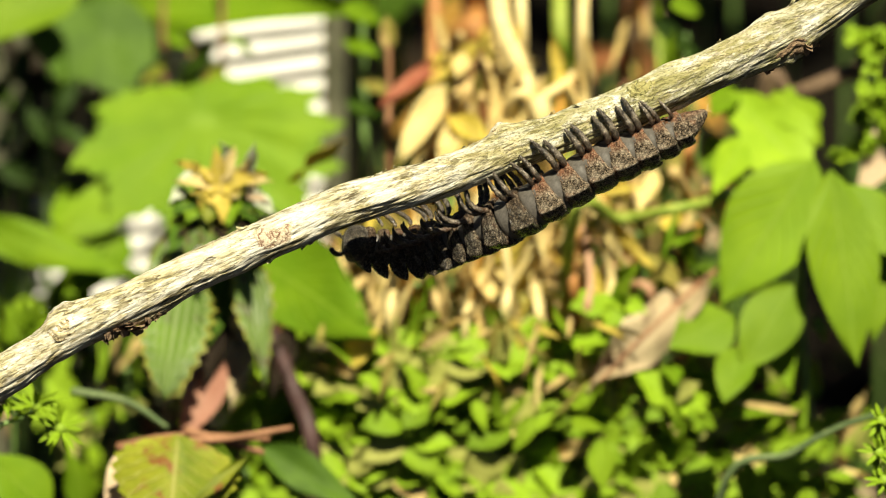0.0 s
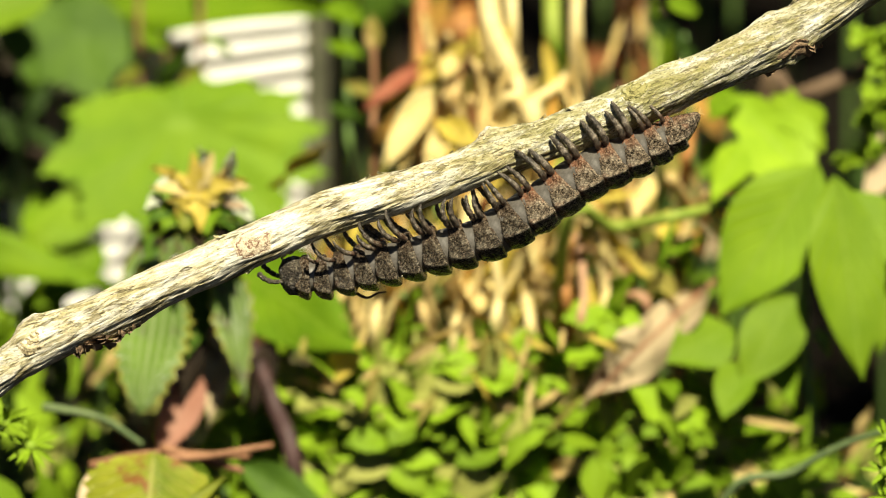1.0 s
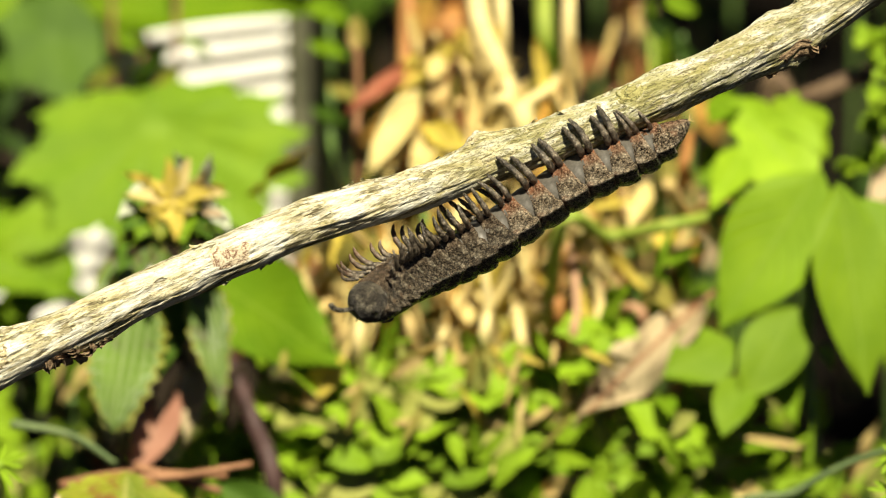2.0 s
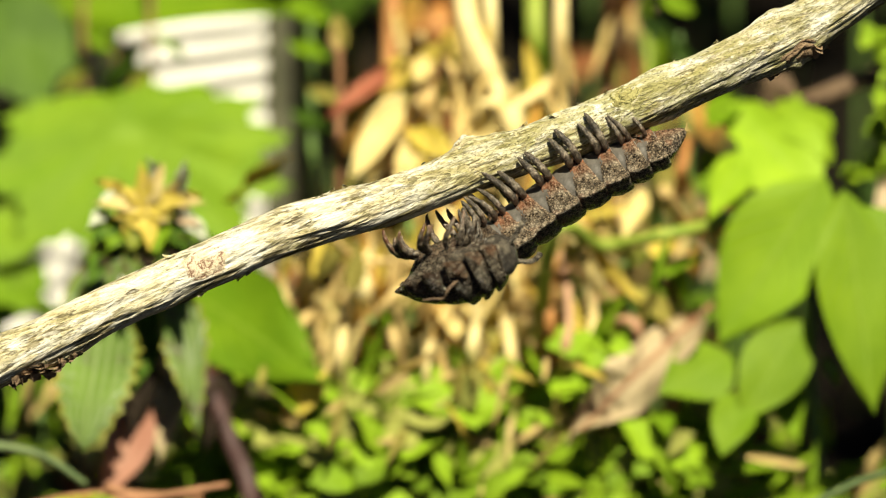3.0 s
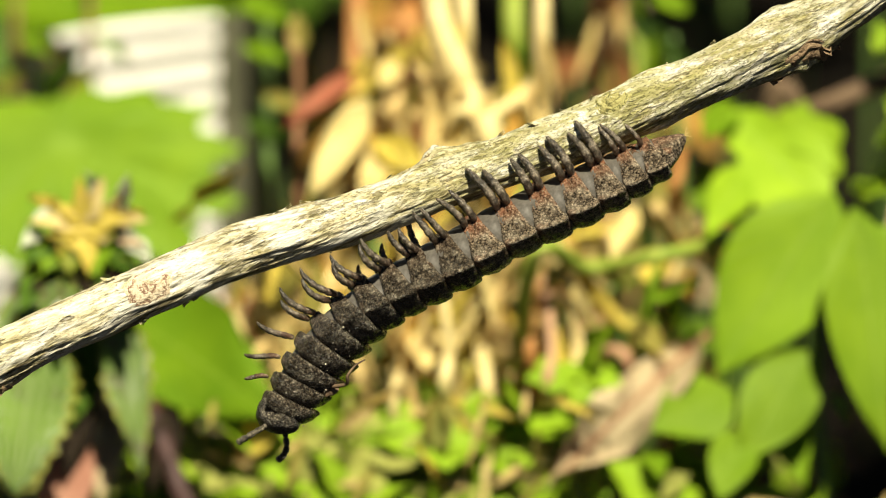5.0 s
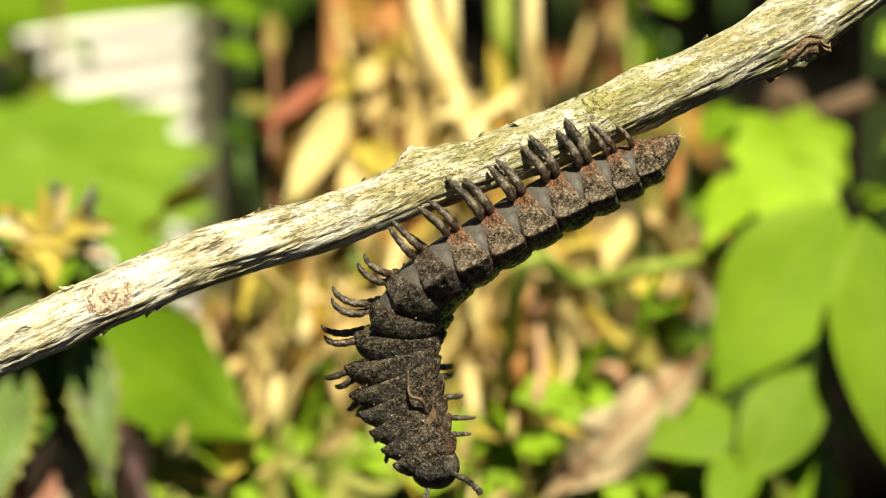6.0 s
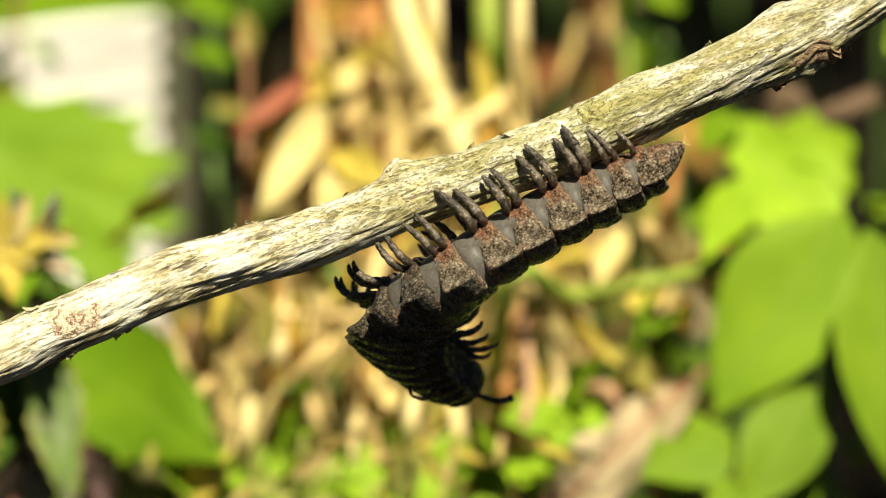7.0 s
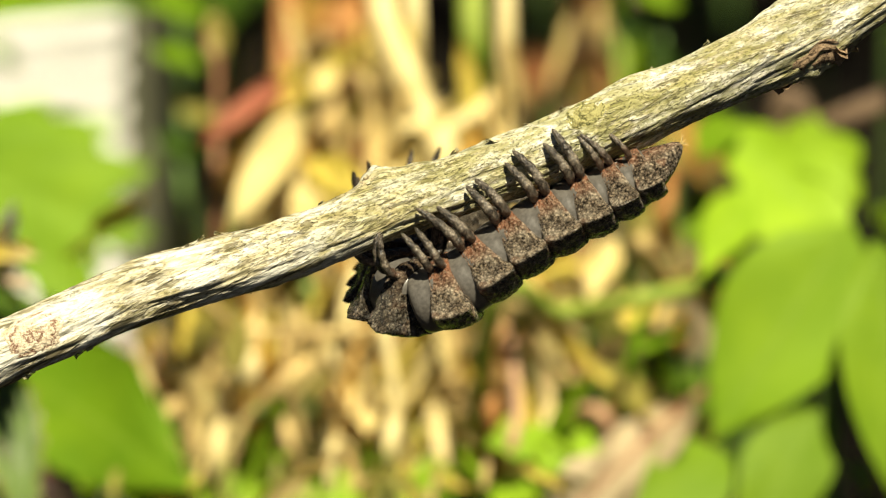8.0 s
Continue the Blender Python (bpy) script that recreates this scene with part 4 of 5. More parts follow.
def build_mini_fence():
    """Miniature white slats on grey-green posts close behind the leaves, standing in for a larger fence."""
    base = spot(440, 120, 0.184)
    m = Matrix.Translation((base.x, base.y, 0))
    fence = thing("fence", None, None, m, "miniature white slatted stand-in for a fence, with a weathered grey post", "fence")
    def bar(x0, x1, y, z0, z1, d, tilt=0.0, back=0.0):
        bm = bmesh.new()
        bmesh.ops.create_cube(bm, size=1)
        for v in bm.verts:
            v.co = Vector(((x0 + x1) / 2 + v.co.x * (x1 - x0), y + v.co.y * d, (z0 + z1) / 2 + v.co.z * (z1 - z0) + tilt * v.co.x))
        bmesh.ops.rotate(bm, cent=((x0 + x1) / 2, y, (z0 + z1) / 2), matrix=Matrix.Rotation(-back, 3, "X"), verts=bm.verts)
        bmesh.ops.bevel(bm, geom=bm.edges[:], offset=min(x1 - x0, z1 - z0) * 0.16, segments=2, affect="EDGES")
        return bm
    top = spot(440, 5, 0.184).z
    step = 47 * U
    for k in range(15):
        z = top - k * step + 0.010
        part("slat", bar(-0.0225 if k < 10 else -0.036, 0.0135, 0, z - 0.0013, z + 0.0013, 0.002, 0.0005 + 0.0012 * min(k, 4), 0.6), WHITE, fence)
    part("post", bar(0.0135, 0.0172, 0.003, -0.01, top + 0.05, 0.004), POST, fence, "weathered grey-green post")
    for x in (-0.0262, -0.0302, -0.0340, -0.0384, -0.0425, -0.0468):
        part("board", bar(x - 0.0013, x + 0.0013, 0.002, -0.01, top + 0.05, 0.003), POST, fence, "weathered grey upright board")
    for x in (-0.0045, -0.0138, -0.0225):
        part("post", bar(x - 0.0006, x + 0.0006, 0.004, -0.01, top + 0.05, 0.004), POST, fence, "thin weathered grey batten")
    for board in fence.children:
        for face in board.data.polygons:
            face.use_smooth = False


build_mini_fence()


POOL = {}


def pooled(parent, base, tip, width, mat, facing, name="leaf", variant=0, **shape):
    """A leaf that shares its mesh with others of its kind; its scale gives length and width."""
    key = (mat.name, variant, tuple(sorted(shape.items())))
    if key not in POOL:
        bm = blade(bmesh.new(), 1.0, 1.0, seed=variant * 13 + 5, thick=0.004, **{"nx": 10, "ny": 6, **shape})
        POOL[key] = mesh_of(name, bm, mat)
    m, length = lie(base, tip, facing)
    return part(name, None, mat, parent, "", m @ Matrix.Diagonal((length, width * U, min(length, width * U * 1.2), 1)), POOL[key])


def plant(name, points, r0, r1, mat, label, category="plant", group="", lean=0.004):
    """A stalk through points; its root stands lean metres further back."""
    p = points[0]
    m = Matrix.Translation((p.x, p.y, 0))
    line = [Vector((p.x, p.y + lean, -0.005)), *points]
    bm = stem(line, r0, r1)
    bmesh.ops.transform(bm, matrix=m.inverted(), verts=bm.verts)
    ob = thing(name, None, None, m, label, category, group)
    part("stalk", bm, mat, ob)
    return ob


def build_broadleaf():
    """Large lobed bright green leaves in front of the fence."""
    p = plant("broadleaf_plant", [S(330, 560, 170), S(330, 420, 165), S(345, 200, 165), S(345, -30, 170)], 0.0009, 0.0005, STEM_BROWN, "bright green broadleaf plant with lobed sunlit leaves")
    # palmate leaves on the stalk: lobes by angle (0 to the right, 90 upward) and length in plan steps
    for i, (c, r, d, mat, lobes) in enumerate(((365, 205, 146, GREEN, ((-3, 265), (-22, 280), (-46, 285), (-72, 245), (-100, 240), (-130, 270), (-160, 265), (172, 200), (120, 70), (62, 95), (36, 150), (14, 225))),
                                               ((200, 60, 166, DEEP, ((-20, 110), (-75, 130), (-140, 120), (160, 110), (80, 80)))))):
        o = S(c, r, d)
        m, _ = lie(o, o + RIGHT, SKYWARD)
        part("leaf", palm(bmesh.new(), [(a, q * U) for a, q in sorted(lobes)], 0.04, 0.018, i, 0.42), mat, p, "broad palmate leaf with pointed lobes", m)
    for i, (a, b, w, mat, d) in enumerate((((150, 15), (650, 8), 112, GREEN, 178), ((140, -80), (-10, 75), 140, LIME, 152), ((60, 20), (130, 150), 60, DEEP, 160), ((330, 150), (390, 70), 44, DEEP, 166), ((-60, 395), (268, 486), 78, GREEN, 140),
                                           ((430, 436), (672, 598), 178, MIDGREEN, 112), ((100, 560), (190, 440), 74, LIME, 148), ((140, 330), (110, 430), 60, GREEN, 150), ((290, 470), (250, 560), 70, GREEN, 150), ((250, 330), (100, 420), 96, LIME, 146), ((235, 415), (120, 520), 84, GREEN, 144))):
        leaf(p, S(*a, d), S(*b, d - 10), w, mat, fold=0.1, droop=0.03, seed=20 + i, belly=0.66 if i == 5 else 0.75, nx=24)
    for c in (404, 300):
        vine = plant("dry_vine", [S(c + 6, 330, 158), S(c, 170, 160), S(c - 4, 60, 160), S(c - 2, -60, 160)], 0.0005, 0.0004, STEM_BROWN, "thin brown vine before a white fence", "vine", "dry vines")
        for k, (r, e, w) in enumerate(((60, 46, 22), (118, -40, 20), (165, 44, 24))):
            leaf(vine, S(c, r, 157), S(c + e, r + 26, 150), w, (GREEN, TURNING, DEEP)[k], fold=0.3, wave=0.06, seed=c + k, nx=10, ny=4)
    bud = plant("green_bud_weed", [S(30, 700, 96), S(50, 620, 96), S(55, 580, 96)], 0.0005, 0.0004, STEM_GREEN, "thin weed with a round yellow-green bud", "weed")
    for k in range(7):
        a = k * 0.9
        leaf(bud, S(55, 590, 94), S(55 + 26 * math.cos(a), 552 + 22 * math.sin(a), 90), 26, LIME, name="bract", fold=0.4, seed=k, nx=6, ny=4)


def build_budhead():
    """A drying flower head with yellow bracts over hanging grey-green leaves."""
    def B(col, row, mm):
        return S(col, row, mm + 28)
    p = plant("flower_head", [B(560, 840, 70), B(520, 680, 70), B(470, 560, 68), B(420, 460, 62), B(390, 395, 60)], 0.0015, 0.0012, STEM_PURPLE, "drying flower head with yellow bracts and drooping grey-green leaves", "flower")
    c = B(394, 326, 50)
    rnd = random.Random(3)
    for k in range(9):
        a = 0.25 + k * 0.7 + rnd.gauss(0, 0.25)
        e = rnd.choice((42, 56, 66, 80))
        leaf(p, c, c + (RIGHT * math.cos(a) + UP * math.sin(a) * 0.85 + TOWARD * 0.35) * (e * U), rnd.uniform(24, 34), (YELLOW, PALE, YELLOW)[k % 3], name="bract", fold=0.3, wave=0.06, seed=k, nx=8, ny=4)
    for k, (x0, y0, x1, y1, w, mat) in enumerate(((400, 318, 478, 313, 22, PALE), (430, 340, 476, 350, 18, PALE_DEAD), (330, 330, 308, 352, 24, HAIRY), (345, 308, 322, 318, 20, HAIRY), (440, 305, 452, 262, 22, HAIRY), (360, 350, 335, 385, 44, LIME), (400, 345, 410, 392, 56, LIME),
                                                  (380, 345, 372, 390, 50, TURNING), (425, 350, 455, 388, 44, DEEP), (345, 345, 312, 372, 40, DEEP), (455, 345, 486, 372, 30, HAIRY), (372, 330, 392, 362, 40, YELLOW), (350, 388, 322, 412, 26, DARK_LITTER), (390, 390, 400, 418, 30, DARK_LITTER), (430, 388, 452, 412, 26, DARK_LITTER))):
        leaf(p, B(x0, y0, 54 - k % 4), B(x1, y1, 48), w, mat, name="bract", fold=0.3, wave=0.06, seed=60 + k, nx=8, ny=4)
    for k in range(22):
        x, y = rnd.uniform(-70, 74), rnd.uniform(-58, 72)
        a = math.atan2(y - 20, x) + rnd.gauss(0, 0.4)
        e = rnd.uniform(34, 52)
        leaf(p, B(385 + x * 0.7, 338 + y * 0.7, 56), B(385 + x * 0.7 + e * math.cos(a), 338 + y * 0.7 + e * math.sin(a), 49), rnd.uniform(20, 34), rnd.choice((OLIVE, TURNING, PALE_OLIVE, HAIRY, LIME, PALE_OLIVE) if y > 10 else (YELLOW, PALE, HAIRY, YELLOW)), name="bract", fold=0.35, wave=0.08, seed=90 + k, nx=8, ny=4)
    for k in range(6):
        x = -80 + 160 * k / 5
        leaf(p, B(385 + x * 0.6, 392, 54), B(385 + x, 436 + 10 * (k % 2), 46), 36, STRIPED if k % 3 else DEEP, name="sepal", fold=0.3, seed=30 + k, nx=8, ny=4)
    leaf(p, B(335, 450, 60), B(290, 705, 45), 128, STRIPED, (TOWARD + Vector((0.15, 0, 0.1))).normalized(), fold=0.15, droop=-0.03, seed=41, teeth=11, bite=0.22, nx=66, sharp=0.6, belly=0.85)
    leaf(p, B(430, 440, 62), B(482, 665, 50), 74, STRIPED, (TOWARD + Vector((0.4, 0, 0))).normalized(), fold=0.3, seed=42, teeth=9, bite=0.2, nx=54)
    leaf(p, B(395, 460, 66), B(375, 600, 60), 90, DEEP, fold=0.2, seed=43)
    leaf(p, B(345, 400, 66), B(255, 530, 58), 70, STRIPED, fold=0.3, seed=44)
    leaf(p, B(395, 560, 78), B(385, 700, 74), 70, RUST, Vector((0.6, 0.4, -0.3)), fold=0.4, seed=45)
    leaf(p, B(392, 630, 66), B(328, 775, 60), 76, PINK, fold=0.3, seed=46)
    leaf(p, B(385, 545, 66), B(368, 668, 60), 66, DARK_LITTER, fold=0.4, wave=0.1, seed=48)
    leaf(p, B(520, 570, 72), B(485, 700, 66), 44, DARK_LITTER, fold=0.4, wave=0.1, seed=49)
    leaf(p, B(440, 560, 72), B(415, 700, 60), 62, DEAD, fold=0.5, wave=0.1, seed=47)


def build_litter():
    """Dry twigs and a yellowing leaf low on the bed."""
    p = plant("yellowing_leaf_plant", [S(300, 1000, 85), S(300, 860, 82), S(300, 800, 80)], 0.0012, 0.0008, STEM_BROWN, "low plant with a broad yellow-green toothed leaf")
    leaf(p, S(318, 768, 60), S(300, 960, 54), 225, TURNING, fold=0.35, droop=0.1, seed=51, teeth=10, nx=40, label="broad yellow-green toothed leaf")
    leaf(p, S(250, 785, 64), S(190, 910, 58), 66, PALE_DEAD, fold=0.3, seed=52)
    leaf(p, S(460, 790, 85), S(650, 890, 80), 70, DEEP, fold=0.3, seed=53)
    leaf(p, S(340, 900, 52), S(440, 800, 52), 30, TURNING, fold=0.3, seed=54)
    for i, (a, b, c) in enumerate((((300, 780), (400, 775), (520, 755)), ((330, 760), (440, 790), (470, 800)), ((210, 790), (320, 770), (480, 775)), ((130, 690), (230, 710), (300, 755)))):
        pts = [S(*q, 66 + 2 * i) for q in (a, b, c)]
        m = Matrix.Translation((pts[0].x, pts[0].y, pts[0].z))
        bm = stem(pts, 0.0008, 0.0005)
        bmesh.ops.transform(bm, matrix=m.inverted(), verts=bm.verts)
        part("twiglet", bm, STEM_BROWN if i < 3 else STEM_DULL, p, "", m)


def build_burr(name, centres, stalk, label, spikes=26, reach=32, depth=25):
    """Spiky green burrs on a thin stalk."""
    p = plant(name, [S(c, r, depth + 5) for c, r in stalk], 0.0006, 0.0004, STEM_GREEN, label)
    rnd = random.Random(len(label))
    for c, r in centres:
        o = S(c, r, depth)
        bm = bmesh.new()
        bmesh.ops.create_uvsphere(bm, u_segments=12, v_segments=8, radius=11 * U)
        core = part("burr", bm, SPROUT, p, "", Matrix.Translation(o))
        for k in range(spikes):
            v = Vector((rnd.gauss(0, 1), rnd.gauss(0, 1), rnd.gauss(0, 1))).normalized()
            pooled(core, o + v * 8 * U, o + v * reach * U * rnd.uniform(0.75, 1.15), 9, SPROUT, SKYWARD, "spike", k % 2, fold=0.4, sharp=0.7, nx=5, ny=2)


def strand(name, places, w0, w1, depth, mat, label, group):
    """A dry stalk or strand through plan places (column, row), standing on the ground behind and below its first one; widths in plan steps."""
    pts = [S(c, r, depth + 6 * math.sin(1.7 * i + c)) for i, (c, r) in enumerate(places)]
    stalk = plant(name, pts, w0 * 0.5 * U, w1 * 0.5 * U, mat, label, "stalk", group, 0.06)
    k = len(pts) // 2
    c, r = places[k]
    s = 1 if (c + r) % 3 < 1.5 else -1
    leaf(stalk, pts[k] + TOWARD * (w0 * 0.4 * U), S(c + s * 30, r + 96, depth - 6), 13, GREEN if mat in (STEM_GREEN, STEM_LIME) else YELLOW if (c + r) % 2 else STRAW, name="leaf_sheath", fold=0.4, wave=0.08, seed=c + r, nx=10, ny=4)
    return stalk


def build_dry_stand():
    """A tangle of dry stalks, curved straw and withered leaves behind the animal, with dark gaps between them."""
    rnd = random.Random(8)
    stalks = [
        ([(770, 330), (768, 150), (772, 20), (776, -120)], 26, 30, 152, STEM_ORANGE), ([(812, 120), (840, 60), (845, 10), (842, -120)], 34, 60, 165, STEM_ORANGE),
        ([(862, 130), (872, 40), (868, -80)], 22, 26, 170, STEM_BROWN), ([(1000, 420), (998, 200), (994, 60), (990, -120)], 20, 34, 160, STEM_LIME),
        ([(1110, 320), (1106, 150), (1112, 30), (1118, -120)], 22, 26, 165, STEM_BROWN), ([(1140, 330), (1142, 160), (1136, 20), (1130, -120)], 20, 24, 168, STEM_ORANGE),
        ([(1172, 260), (1168, 120), (1160, 10), (1150, -120)], 16, 18, 160, STEM_LIME), ([(790, 330), (800, 220), (822, 120), (818, 60)], 18, 12, 150, STEM_STRAW)]
    for places, w0, w1, d, mat in stalks:
        strand("dry_stalk", places, w0, w1, d, mat, "green upright stalk among dead ones" if mat is STEM_LIME else "dry upright stalk in a tangled dead stand", "dry stalks")
    arcs = [
        ([(960, 260), (950, 190), (918, 110), (890, 40), (880, -60)], 34, 40, 138, STEM_PALE), ([(940, 230), (925, 130), (925, 40), (918, -60)], 22, 26, 142, STEM_PALE),
        ([(1040, 300), (1038, 180), (1032, 60), (1036, -80)], 24, 24, 140, STEM_PALE), ([(900, 240), (960, 175), (1010, 140), (1034, 90), (1036, 0)], 20, 18, 134, STEM_PALE),
        ([(850, 240), (862, 180), (868, 120), (850, 100)], 18, 10, 145, STEM_STRAW), ([(820, 230), (832, 170), (824, 120)], 22, 16, 148, STEM_STRAW),
        ([(955, 620), (948, 500), (946, 400), (955, 320)], 26, 22, 128, STEM_PALE), ([(975, 560), (968, 470), (972, 380)], 20, 18, 132, STEM_STRAW),
        ([(1016, 560), (1014, 470), (1018, 390), (1014, 310)], 18, 20, 132, STEM_ORANGE), ([(1002, 520), (1006, 420), (1002, 340)], 12, 12, 136, STEM_BROWN),
        ([(728, 500), (726, 440), (735, 380), (760, 330)], 32, 26, 130, STEM_PALE), ([(850, 500), (844, 440), (848, 380), (862, 330)], 28, 24, 128, STEM_PALE),
        ([(640, 412), (720, 408), (800, 412), (880, 404)], 16, 12, 126, STEM_STRAW), ([(655, 595), (715, 530), (775, 465), (820, 430)], 22, 16, 122, STEM_STRAW),
        ([(580, 520), (640, 460), (690, 400)], 16, 14, 134, STEM_STRAW), ([(1160, 560), (1110, 500), (1075, 455), (1060, 420)], 20, 14, 130, STEM_PINK),
        ([(1090, 340), (1085, 260), (1070, 190)], 22, 20, 140, STEM_STRAW), ([(1130, 400), (1120, 330), (1150, 250)], 16, 12, 142, STEM_STRAW),
        ([(690, 610), (702, 500), (722, 400)], 20, 16, 120, STEM_PALE), ([(782, 600), (768, 490), (792, 385)], 18, 14, 122, STEM_STRAW),
        ([(892, 610), (902, 500), (888, 400)], 22, 16, 120, STEM_PALE), ([(1036, 610), (1046, 500), (1034, 400)], 18, 14, 122, STEM_PINK), ([(1078, 600), (1082, 490), (1058, 390)], 20, 16, 124, STEM_PALE),
        ([(622, 570), (652, 480), (640, 390)], 18, 14, 126, STEM_STRAW), ([(822, 620), (836, 520), (826, 430)], 16, 12, 118, STEM_PALE), ([(1215, 330), (1222, 270), (1228, 220)], 18, 16, 136, STEM_ORANGE), ([(1280, 380), (1230, 350), (1190, 300)], 16, 20, 132, STEM_STRAW)]
    for places, w0, w1, d, mat in arcs:
        strand("arching_dry_stem", places, w0, w1, d, mat, "dry straw-coloured stem bent over in the dead stand", "arching dry stems")
    strand("leaning_green_stem", [(1010, 410), (1100, 388), (1200, 368), (1300, 345)], 24, 20, 118, STEM_LIME, "pale green stem leaning across the dead stand", "")
    p = plant("dry_leaf_clump", [S(800, 560, 150), S(810, 400, 150), S(830, 200, 150)], 0.001, 0.0007, STEM_STRAW, "clump of yellow and straw-coloured withered leaves", "plant")
    hang = [((790, 150), (702, 296), 54, PALE, 128), ((775, 112), (672, 182), 32, RED, 136), ((770, 190), (735, 300), 40, PALE, 132), ((800, 205), (870, 250), 46, YELLOW, 130),
            ((810, 215), (780, 310), 40, PALE, 130), ((880, 200), (960, 236), 44, PALE, 134), ((870, 470), (872, 522), 70, PALE, 122), ((905, 470), (915, 520), 40, YELLOW, 126),
            ((672, 372), (650, 455), 40, YELLOW, 128), ((700, 320), (640, 385), 34, STRAW, 134), ((790, 400), (770, 470), 34, STRAW, 130), ((1192, 360), (1184, 425), 40, YELLOW, 126),
            ((1236, 390), (1246, 440), 30, ORANGE, 130), ((1165, 300), (1130, 370), 34, PALE, 130), ((1100, 360), (1075, 440), 30, STRAW, 134), ((830, 100), (806, 135), 34, PALE, 140),
            ((640, 470), (690, 420), 34, ORANGE, 140), ((600, 540), (640, 470), 34, RUST, 142), ((620, 560), (680, 520), 40, PALE, 130), ((720, 560), (690, 600), 36, STRAW, 126),
            ((1060, 200), (1085, 300), 30, YELLOW, 140), ((900, 330), (890, 420), 26, STRAW, 136), ((815, 330), (800, 400), 30, YELLOW, 136), ((1180, 160), (1195, 60), 30, LIME, 146)]
    for i, (a, b, w, mat, d) in enumerate(hang):
        leaf(p, S(*a, d + 4), S(*b, d - 6), w, mat, fold=0.25, wave=0.06, droop=rnd.uniform(-0.05, 0.12), seed=60 + i)
    q = plant("seed_pod_stalk", [S(690, 320, 150), S(692, 180, 150), S(690, 62, 150)], 0.0006, 0.0005, STEM_BROWN, "thin dry stalk with a pale papery bud in the shade", "plant")
    for c, r, w, mat in ((690, 52, 22, OLIVE), (684, 60, 18, STRAW), (697, 60, 18, OLIVE)):
        leaf(q, S(c, r + 26, 150), S(c, r - 24, 148), w, mat, name="bract", fold=0.3, seed=c, nx=8, ny=4)
    g = plant("shade_sprig", [S(650, 330, 165), S(648, 160, 165), S(645, 10, 165)], 0.0007, 0.0005, STEM_GREEN, "green sprig in the shade between fence and dead stand", "plant")
    for c, r, w, mat in ((640, 18, 50, GREEN), (642, 80, 30, GREEN), (672, 152, 24, OLIVE), (645, 190, 22, DEEP)):
        leaf(g, S(c - 28, r - 10, 162), S(c + 30, r + 12, 158), w, mat, fold=0.2, seed=c + r)


def build_straw_litter():
    """Bent straw and pale withered blades lying crosswise at the foot of the stand."""
    rnd = random.Random(17)
    heap = plant("straw_heap", [S(820, 600, 150), S(815, 520, 146), S(810, 460, 144)], 0.0008, 0.0006, STEM_STRAW, "heap of bent pale straw blades at the foot of dry stalks", "dead leaves")
    for k in range(90):
        c, r = rnd.uniform(590, 1130), rnd.gauss(400, 62)
        if r > 580 - abs(c - 820) * 0.18:
            continue
        a = radians(rnd.choice((82, 95, 104, 74, 118, 135, 50)) + rnd.gauss(0, 9))
        ln = rnd.uniform(100, 240)
        d = rnd.uniform(118, 140)
        leaf(heap, S(c, r, d), S(c + ln * math.cos(a), r + ln * math.sin(a), d - rnd.uniform(-4, 6)), rnd.uniform(8, 17), rnd.choice((PALE, PALE, YELLOW, STRAW, ORANGE, OLIVE)), fold=0.3, wave=0.08, droop=rnd.uniform(-0.15, 0.15), seed=500 + k, nx=10, ny=4)
    low = plant("straw_scatter", [S(820, 760, 120), S(815, 700, 116), S(810, 640, 112)], 0.0006, 0.0005, STEM_STRAW, "scattered bent straw blades between low weeds", "dead leaves")
    for k in range(30):
        c, r = rnd.uniform(540, 1080), 555 + 150 * rnd.random() ** 1.6
        a = radians(rnd.choice((80, 100, 120, 60, 150, 20)) + rnd.gauss(0, 12))
        ln = rnd.uniform(40, 120)
        d = rnd.uniform(98, 112)
        leaf(low, S(c, r, d), S(c + ln * math.cos(a), r + ln * math.sin(a), d - rnd.uniform(-4, 6)), rnd.uniform(8, 20), rnd.choice((PALE, YELLOW, STRAW, OLIVE, PALE_OLIVE)), fold=0.3, wave=0.08, droop=rnd.uniform(-0.15, 0.15), seed=560 + k, nx=10, ny=4)
    high = plant("straw_tangle", [S(860, 330, 150), S(870, 200, 148), S(880, 90, 148)], 0.0008, 0.0006, STEM_STRAW, "tangle of pale straw blades high in the dead stand", "dead leaves")
    for k in range(40):
        c, r = rnd.uniform(740, 1060), rnd.uniform(60, 300)
        if 1046 < c + 10 or (c < 780 and r < 120):
            continue
        a = radians(rnd.choice((85, 98, 112, 72, 128, 60)) + rnd.gauss(0, 9))
        ln = rnd.uniform(80, 190)
        d = rnd.uniform(136, 156)
        leaf(high, S(c, r, d), S(c + ln * math.cos(a), r + ln * math.sin(a), d - 4), rnd.uniform(12, 26), rnd.choice((PALE, YELLOW, STRAW, ORANGE, RUST, OLIVE)), fold=0.3, wave=0.08, droop=rnd.uniform(-0.15, 0.15), seed=600 + k, nx=10, ny=4)


